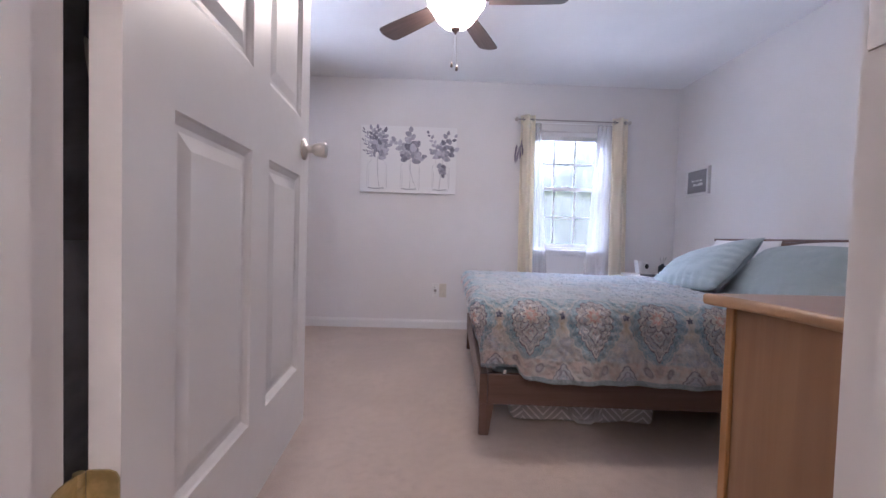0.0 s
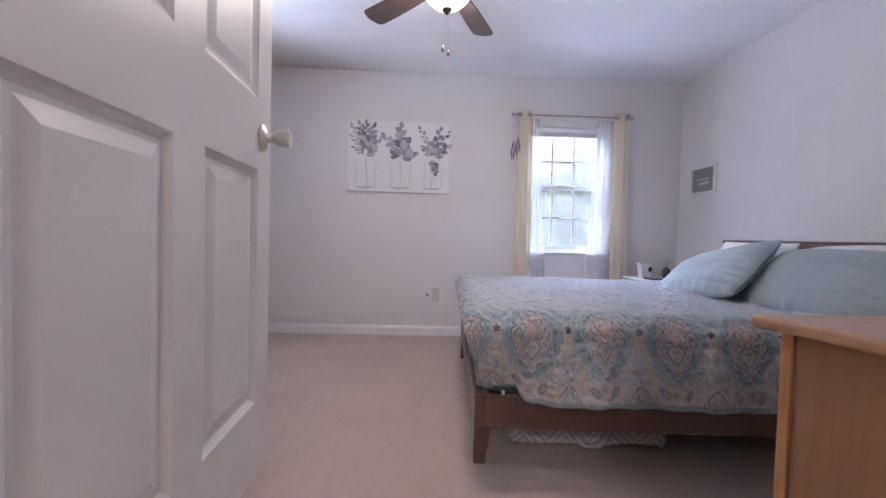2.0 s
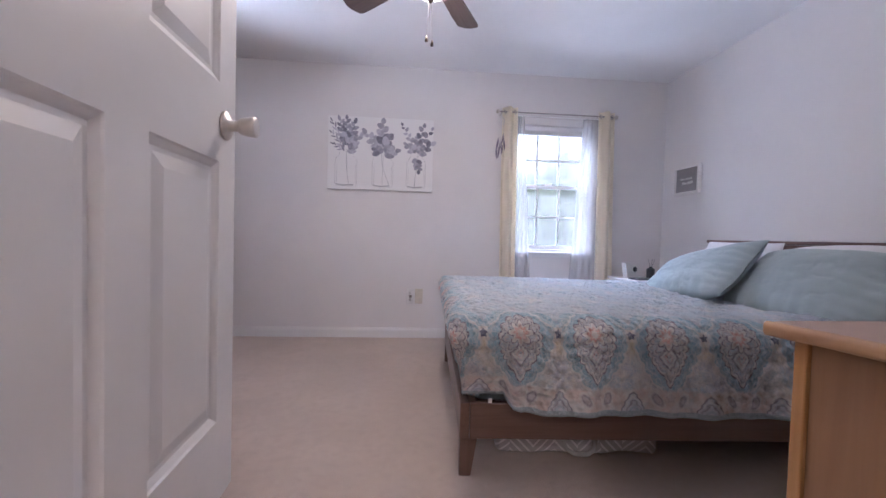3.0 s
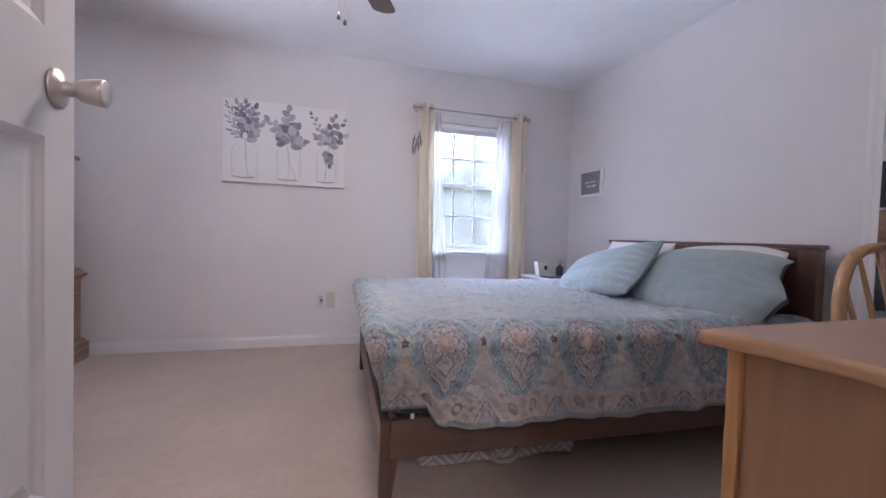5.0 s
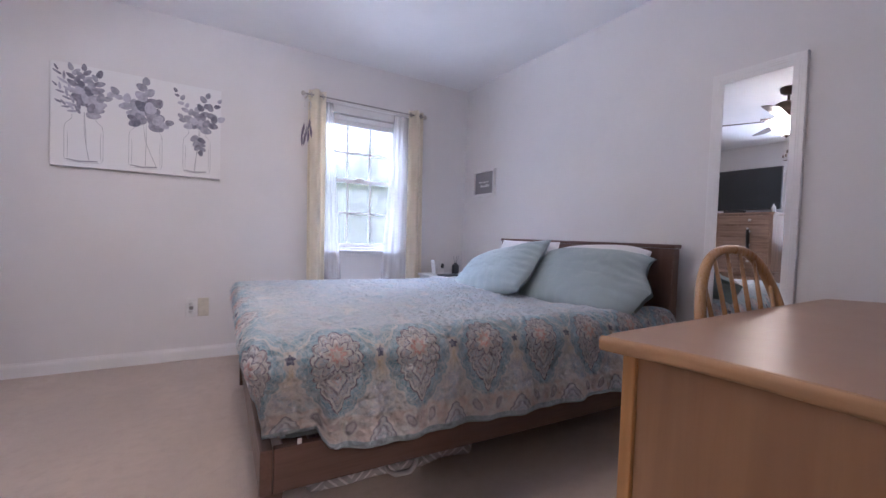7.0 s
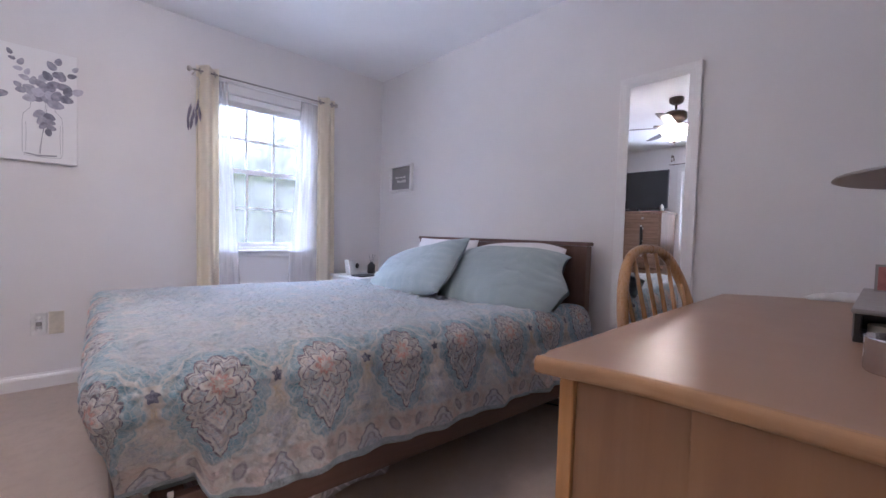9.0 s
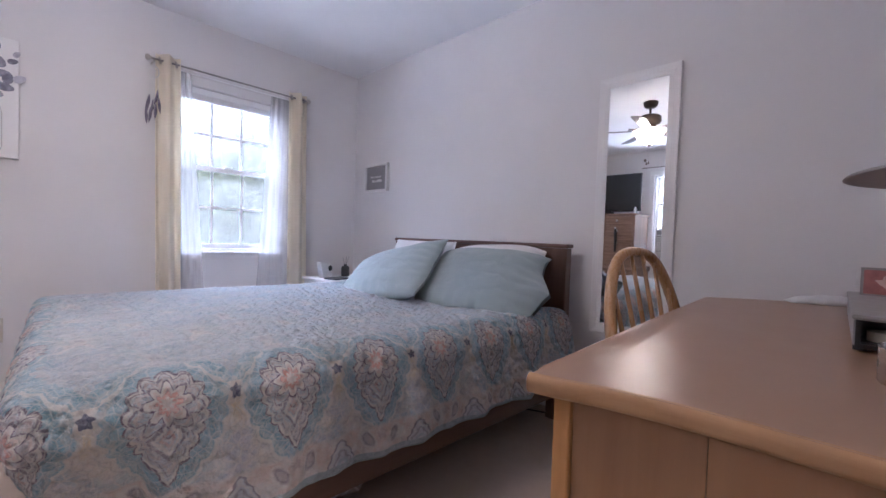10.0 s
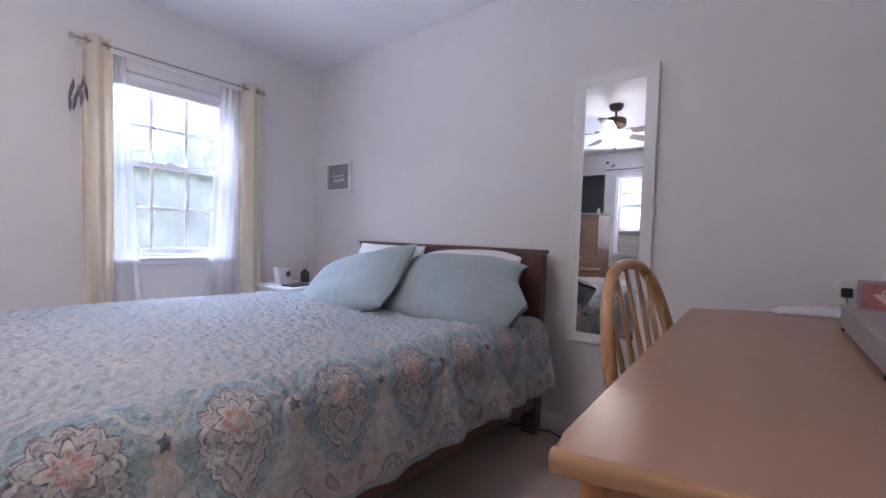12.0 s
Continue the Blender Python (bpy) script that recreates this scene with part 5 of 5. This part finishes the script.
# ---- chair ----
chair = thing("windsor_chair", pose(1.80, 1.395, 0, 0, 0, -11.5), "honey oak bow-back chair tucked under the desk", "chair")
# local x across, local +y is the back, seat towards -y
seat = []
for k in range(36):
    a = 2 * math.pi * k / 36
    r = 1.0 / (abs(math.cos(a)) ** 3.2 + abs(math.sin(a)) ** 3.2) ** (1 / 3.2)
    seat.append((0.205 * r * math.cos(a) * (1 - 0.06 * math.sin(a)), -0.185 + 0.20 * r * math.sin(a)))
part("seat", prism(seat, 0.425, 0.46, 0.010), CHAIRWOOD, chair, "", True)
bow, hw = [], 0.188
for k in range(41):
    a = math.pi * k / 40
    x, z = -hw * math.copysign(abs(math.cos(a)) ** 0.75, math.cos(a)), 0.455 + 0.505 * math.sin(a) ** 0.62
    z = max(z, 0.45)
    x *= 1.0 - 0.10 * smooth01(0.75, 0.455, z)
    bow.append((x, -0.02 + 0.115 * (z - 0.455) / 0.505, z))
part("bow", tube(bow, [0.0165] * 41, 12, flat=0.85), CHAIRWOOD, chair, "", True)
for k in range(6):
    x = -0.125 + 0.05 * k
    ztop = 0.455 + 0.505 * (max(0.0, 1 - (abs(x * 1.12) / hw) ** (2 / 0.75))) ** 0.31
    pts = [(x * (0.86 + 0.28 * f), -0.025 + 0.115 * f * (ztop - 0.455) / 0.505, 0.455 + (ztop - 0.457) * f) for f in (0, 0.25, 0.5, 0.75, 1)]
    part("spindle", tube(pts, [0.0075, 0.0085, 0.0075, 0.0065, 0.0055], 8), CHAIRWOOD, chair, "", True)
for sx in (-1, 1):
    for sy, y in ((1, -0.06), (-1, -0.31)):
        p0, p1 = Vector((sx * 0.13, y, 0.43)), Vector((sx * 0.19, y + sy * 0.05, 0))
        fs = (0, 0.1, 0.25, 0.4, 0.55, 0.7, 0.85, 1)
        part("leg", tube([p0.lerp(p1, f) for f in fs], [0.014, 0.016, 0.02, 0.017, 0.02, 0.018, 0.014, 0.011], 12), CHAIRWOOD, chair, "", True)
    part("stretcher", tube([(sx * 0.163, -0.036, 0.19), (sx * 0.163, -0.185, 0.19), (sx * 0.163, -0.336, 0.19)], [0.008, 0.012, 0.008], 10), CHAIRWOOD, chair, "", True)
part("stretcher", tube([(-0.163, -0.185, 0.19), (0, -0.185, 0.19), (0.163, -0.185, 0.19)], [0.008, 0.012, 0.008], 10), CHAIRWOOD, chair, "", True)

# ---- things on the desk ----
lamp = thing("desk_lamp", pose(1.42, 0.865, DT), "grey disc-shaded desk lamp, switched off", "desk lamp")
part("base", lathe([(0, 0), (0.06, 0), (0.062, 0.004), (0.05, 0.012), (0.012, 0.018), (0, 0.018)], 28), LAMPGREY, lamp, "", True)
part("stem", tube([(0, -0.01, 0.012), (0, -0.02, 0.15), (-0.005, -0.015, 0.25), (-0.01, 0.0, 0.298)], 0.006, 10), LAMPGREY, lamp, "", True)
part("shade", lathe([(0, 0.318), (0.03, 0.316), (0.10, 0.307), (0.192, 0.294), (0.195, 0.290), (0.190, 0.290), (0.10, 0.291), (0, 0.291)], 48), LAMPGREY, lamp, "grey shallow disc shade", True)

riser = thing("desk_organizer", pose(1.64, 0.84, DT), "low grey and black desk organizer shelf", "organizer")
part("shelf_top", box(-0.01, 0.60, 0, 0.196, 0.060, 0.070, 0.004), GREY, riser, "grey shelf top")
part("side_panel", box(0, 0.59, 0.183, 0.193, 0.012, 0.060, 0.002), GREY, riser)
part("side_panel", box(0, 0.59, 0.003, 0.013, 0.012, 0.060, 0.002), GREY, riser)
part("back_panel", box(0.10, 0.11, 0.014, 0.182, 0.012, 0.060, 0.002), BLACK, riser)
part("tray_floor", box(0.0, 0.59, 0.014, 0.182, 0.012, 0.018, 0.002), BLACK, riser)
part("front_lip", frame_ring(0.084, 0.020, [(0, 0.0), (0, 0.004), (0.008, 0.004), (0.008, 0.0)]), BLACK, riser, "black front", False, pose(0.0, 0.098, 0.036, 0, 0, -90))
for x in (0.02, 0.56):
    for y in (0.004, 0.172):
        part("foot", box(x, x + 0.02, y, y + 0.02, 0, 0.012, 0.002), BLACK, riser, "black rubber foot")
roll = solid("tape_roll", lathe([(0.016, 0), (0.028, 0), (0.028, 0.018), (0.016, 0.018), (0.016, 0)], 24), ALMOND, "small roll of tan tape in the organizer", "tape", smooth=False, m=pose(1.69, 0.985, DT + 0.018))
tin = thing("round_tin", pose(1.425, 0.962, DT), "open round silver tin on the desk", "tin")
part("can", lathe([(0, 0), (0.048, 0), (0.05, 0.003), (0.05, 0.050), (0.051, 0.053), (0.047, 0.053), (0.047, 0.004), (0, 0.004)], 40), TIN, tin, "", True)
part("paper_content", box(-0.028, 0.02, -0.02, 0.025, 0.0045, 0.04, 0.006), PAPER, tin, "crumpled pale paper")
pbox = thing("keepsake_box", pose(2.14, 0.93, DT + 0.070, 0, 0, -4), "pink petal-print keepsake box on the organizer", "box")
part("body", box(-0.006, 0.09, -0.08, 0.08, 0, 0.072, 0.004), PINK, pbox, "dusty pink printed sides")
part("rim", frame_ring(0.076, 0.032, [(0, 0.0), (0, 0.003), (0.006, 0.003), (0.006, 0.0)]), GREY, pbox, "greyish edge", False, pose(-0.006, 0, 0.036, 0, 0, -90))
bm = bmesh.new()
rng = random.Random(3)
for k in range(12):
    p = prism([(0.011 * math.cos(t * 0.785) * (1.5 if t % 4 == 0 else 0.8), 0.008 * math.sin(t * 0.785)) for t in range(8)], 0, 0.0008)
    p.transform(pose(-0.0062, rng.uniform(-0.06, 0.06), rng.uniform(0.014, 0.058), rng.uniform(0, 180), 0, 0) @ pose(0, 0, 0, 0, -90, 0))
    merge(bm, p)
part("petals", bm, PALEPINK, pbox, "pale petals")
bm = bmesh.new()
rows = []
for i in range(25):
    row = []
    for j in range(13):
        u, v = i / 12 - 1, j / 6 - 1
        hgt = max(0.0, (1 - abs(u) ** 2.5) * (1 - v * v)) ** 0.6
        k = 1 + 0.35 * noise.noise(Vector((u * 3, v * 2, 5))) + 0.25 * noise.noise(Vector((u * 8, v * 6, 2)))
        row.append(bm.verts.new((0.115 * u + 0.006 * noise.noise(Vector((u * 5, v * 5, 9))), 0.04 * v, 0.028 * hgt * k)))
    rows.append(row)
for a, b in zip(rows, rows[1:]):
    for k in range(12):
        bm.faces.new((a[k], a[k + 1], b[k + 1], b[k]))
bmesh.ops.holes_fill(bm, edges=list(bm.edges))
solid("plastic_bag", bm, BAGFILM, "crumpled white plastic bag lying on the desk", "plastic bag", smooth=True, m=pose(2.50, 1.075, DT + 0.001, 0, 0, -68))
plug = thing("plug", pose(XE, 0.971, 0.852, 0, 0, -90), "small black power plug in a white wall outlet", "plug")
part("plate", box(-0.035, 0.035, -0.006, -0.0005, -0.057, 0.057, 0.003), WHITE, plug, "white outlet plate")
part("body", box(-0.015, 0.015, -0.04, -0.0065, -0.004, 0.03, 0.004), BLACK, plug)
part("cord", tube([(0, -0.03, -0.004), (0.002, -0.034, -0.03), (0.01, -0.03, -0.09), (0.012, -0.02, -0.16)], 0.003, 6), GREY, plug, "grey cord", True)
vase = thing("white_ornament", pose(2.17, 0.935, DT + 0.142), "small white ornament on the pink box", "ornament")
part("body", lathe([(0, 0), (0.022, 0), (0.03, 0.012), (0.028, 0.028), (0.014, 0.04), (0.008, 0.05), (0, 0.051)], 24), WHITE, vase, "", True)

# ---- ceiling fan ----
fan = thing("ceiling_fan", pose(0.435, 2.50, H), "bronze ceiling fan with five wooden blades and a lit bowl", "ceiling fan")
part("canopy", lathe([(0, 0), (0.068, 0), (0.07, -0.012), (0.062, -0.045), (0.04, -0.062), (0.016, -0.066), (0, -0.066)], 32), BRONZE, fan, "dark bronze canopy", True)
part("downrod", tube([(0, 0, -0.06), (0, 0, -0.15)], 0.011, 14), BRONZE, fan, "", True)
part("motor", lathe([(0, -0.13), (0.035, -0.132), (0.085, -0.14), (0.10, -0.152), (0.104, -0.165), (0.098, -0.172), (0.104, -0.18), (0.104, -0.205), (0.095, -0.222), (0.06, -0.24), (0.05, -0.262), (0.062, -0.276), (0.10, -0.285), (0.105, -0.292), (0, -0.292)], 40), BRONZE, fan, "banded bronze motor housing", True)
BZ = -0.272
for k in range(5):
    arm = math.radians(137 + 72 * k)
    m = Matrix.Translation((0, 0, BZ)) @ Matrix.Rotation(arm, 4, "Z")
    bm = prism([(0.07, -0.018), (0.12, -0.012), (0.16, -0.03), (0.2, -0.036), (0.2, 0.036), (0.16, 0.03), (0.12, 0.012), (0.07, 0.018)], -0.004, 0.002, 0.001)
    blade_arm = part("blade_arm", bm, BRONZE, fan, "bronze blade arm", False, m)
    out = [(0.17, -0.048), (0.30, -0.057), (0.45, -0.064), (0.535, -0.066), (0.558, -0.055), (0.575, -0.01), (0.575, 0.022), (0.56, 0.056), (0.545, 0.065), (0.45, 0.064), (0.30, 0.057), (0.17, 0.048)]
    bm = prism(out, 0.003, 0.009, 0.0015)
    bm.transform(Matrix.Translation((0, 0, -0.027)) @ Matrix.Rotation(math.radians(11), 4, "X"))
    part("blade", bm, BLADE, fan, "brown wood-grain blade", False, m)
# added disc that closes the open bowl, to block its upward light
part("uplight_block", lathe([(0, -0.2905), (0.136, -0.2905), (0.138, -0.2935), (0, -0.2935)], 40), BRONZE, fan, "added bronze disc that blocks upward light", True)
part("light_bowl", lathe([(0.132, -0.290), (0.146, -0.296), (0.150, -0.304), (0.143, -0.312), (0.132, -0.325), (0.118, -0.352), (0.096, -0.385), (0.066, -0.412), (0.034, -0.428), (0, -0.432)], 48), BOWL, fan, "lit frosted glass bowl", True)
part("finial", lathe([(0, -0.428), (0.026, -0.43), (0.024, -0.438), (0.012, -0.446), (0.007, -0.456), (0, -0.46)], 20), BRONZE, fan, "", True)
for x, y, z in ((0.012, 0.012, -0.645), (-0.014, 0.0, -0.632)):
    bm = bmesh.new()
    tube([(x * 0.4, y * 0.4, -0.45), (x, y, z + 0.03)], 0.0011, 5, bm)
    pc = part("pull_chain", bm, STEEL, fan, "thin pull chain")
    part("pull", lathe([(0, 0.032), (0.003, 0.03), (0.0075, 0.012), (0.007, 0.004), (0, 0)], 14), BRONZE, pc, "dark teardrop pull", True, pose(x, y, z))

# ---- chest of drawers, TV ----
chest = thing("chest_of_drawers", pose(0, 0, 0), "tall two-part brown oak chest of drawers", "chest of drawers")
part("plinth", box(XW + 0.02, -1.22, 3.115, 4.30, 0, 0.125, 0.004), OAK_Y, chest)
bm = box(XW + 0.02, -1.235, 3.13, 4.285, 0.125, 0.145, 0.006)
part("plinth_moulding", bm, OAK_Y, chest)
part("lower_case", box(XW + 0.02, -1.255, 3.15, 4.265, 0.145, 0.575, 0.003), OAK_Z, chest)
part("waist_moulding", prism([(XW + 0.02, 0.575), (-1.252, 0.575), (-1.238, 0.592), (-1.225, 0.600), (-1.222, 0.613), (-1.25, 0.622), (-1.272, 0.645), (XW + 0.02, 0.645)], -4.285, -3.13, 0, "y"), OAK_Y, chest)
part("upper_case", box(XW + 0.02, -1.285, 3.19, 4.235, 0.645, 1.40, 0.003), OAK_Z, chest)
part("cap_moulding", box(XW + 0.02, -1.258, 3.165, 4.26, 1.40, 1.428, 0.007), OAK_Y, chest)


def drawer(y0, y1, z0, z1, x):
    d = part("drawer", box(x - 0.002, x + 0.014, y0, y1, z0, z1, 0.006), OAK_Y, chest)
    for y in ((y0 * 0.78 + y1 * 0.22), (y0 * 0.22 + y1 * 0.78)):
        part("knob", lathe([(0, 0), (0.007, 0), (0.007, 0.012), (0.018, 0.017), (0.018, 0.023), (0.01, 0.029), (0, 0.03)], 16), STEEL, d, "pale metal knob", True, pose(x + 0.014, y, (z0 + z1) / 2, 0, 90, 0))


for z0, z1 in ((0.665, 0.885), (0.90, 1.085), (1.10, 1.245), (1.26, 1.385)):
    drawer(3.225, 4.20, z0, z1, -1.285)
for z0, z1 in ((0.165, 0.355), (0.37, 0.56)):
    drawer(3.18, 4.235, z0, z1, -1.255)
strap = solid("hanging_strap", tube([(-1.235, 3.45, 1.20), (-1.245, 3.45, 1.12), (-1.25, 3.447, 1.0), (-1.25, 3.452, 0.86)], [0.014, 0.022, 0.02, 0.014], 10), BLACK, "black strap hung from a drawer knob", "strap", smooth=True)
part("tip", lathe([(0, 0), (0.014, 0), (0.012, 0.02), (0, 0.024)], 12), WHITE, strap, "white end tip", True, pose(-1.235, 3.45, 1.20))
tv = thing("television", pose(-1.52, 3.70, 1.428), "flat black television, switched off, on the chest", "television")
part("bezel", box(-0.025, 0.012, -0.50, 0.50, 0.05, 0.62, 0.006), BLACK, tv)
part("screen", box(0.0125, 0.0145, -0.49, 0.49, 0.065, 0.61, 0.001), SCREEN, tv, "dark glossy screen")
part("stand", box(-0.09, 0.11, -0.22, 0.22, 0, 0.012, 0.004), BLACK, tv)
part("neck", box(-0.02, 0.01, -0.06, 0.06, 0.012, 0.06, 0.004), BLACK, tv)
sb = solid("set_top_box", box(-0.05, 0.05, -0.12, 0.12, 0, 0.03, 0.004), BLACK, "thin black box under the television", "set-top box", m=pose(-1.335, 3.66, 1.428))
bt = solid("lotion_bottle", lathe([(0, 0), (0.022, 0), (0.024, 0.006), (0.024, 0.075), (0.012, 0.088), (0.01, 0.105), (0, 0.106)], 20), WHITE, "white lotion bottle on the chest", "bottle", smooth=True, m=pose(-1.40, 3.235, 1.428))

# ---- air conditioner in the west window ----
ac = thing("air_conditioner", pose(XW, 2.765, WZ0 + 0.0075), "white window air conditioner with a louvred grille", "air conditioner")
part("case", box(-0.10, 0.16, -0.27, 0.27, 0, 0.36, 0.012), WHITE, ac)
part("control_strip", box(0.1605, 0.164, -0.25, 0.25, 0.275, 0.34, 0.002), GREY, ac, "grey control strip")
for k in range(9):
    s = box(-0.004, 0.012, -0.245, 0.245, -0.004, 0.004, 0.001)
    part("louvre", s, WHITE, ac, "", False, pose(0.162, 0, 0.04 + 0.025 * k, 0, 35, 0))
part("grille_back", box(0.1605, 0.1625, -0.25, 0.25, 0.022, 0.262, 0.0), GREY, ac, "dark grille opening")
rod3 = thing("curtain_rod", pose(XW + 0.07, 0, 2.16), "thin white curtain rod over the window", "curtain rod")
part("rod", tube([(0, 2.25, 0), (0, 3.30, 0)], 0.006, 10), BRONZE, rod3, "", True)
for y in (2.30, 3.25):
    part("bracket", tube([(0, y, 0), (-0.03, y, -0.006), (-0.0695, y, -0.006)], 0.005, 8), BRONZE, rod3, "", True)

# power cord by the headboard
cord = tube([(2.735, 1.86, 0.02), (2.70, 1.90, 0.008), (2.66, 1.98, 0.007), (2.685, 2.06, 0.007), (2.66, 2.16, 0.007), (2.60, 2.30, 0.007), (2.5, 2.42, 0.007)], 0.0045, 8)
solid("power_cord", cord, BLACK, "black power cord along the floor by the bed", "cord", smooth=True)

# small fitting high on the west wall
fit = thing("wall_hook", pose(XW, 3.28, 2.29), "small dark round hook high on the wall", "hook")
part("rosette", lathe([(0, 0), (0.022, 0), (0.022, 0.005), (0.014, 0.009), (0, 0.009)], 20), BRONZE, fit, "", True, pose(0, 0, 0, 0, 90, 0))
part("peg", tube([(0.008, 0, 0), (0.03, 0, -0.004), (0.04, 0, 0.01)], 0.006, 8), BRONZE, fit, "", True)
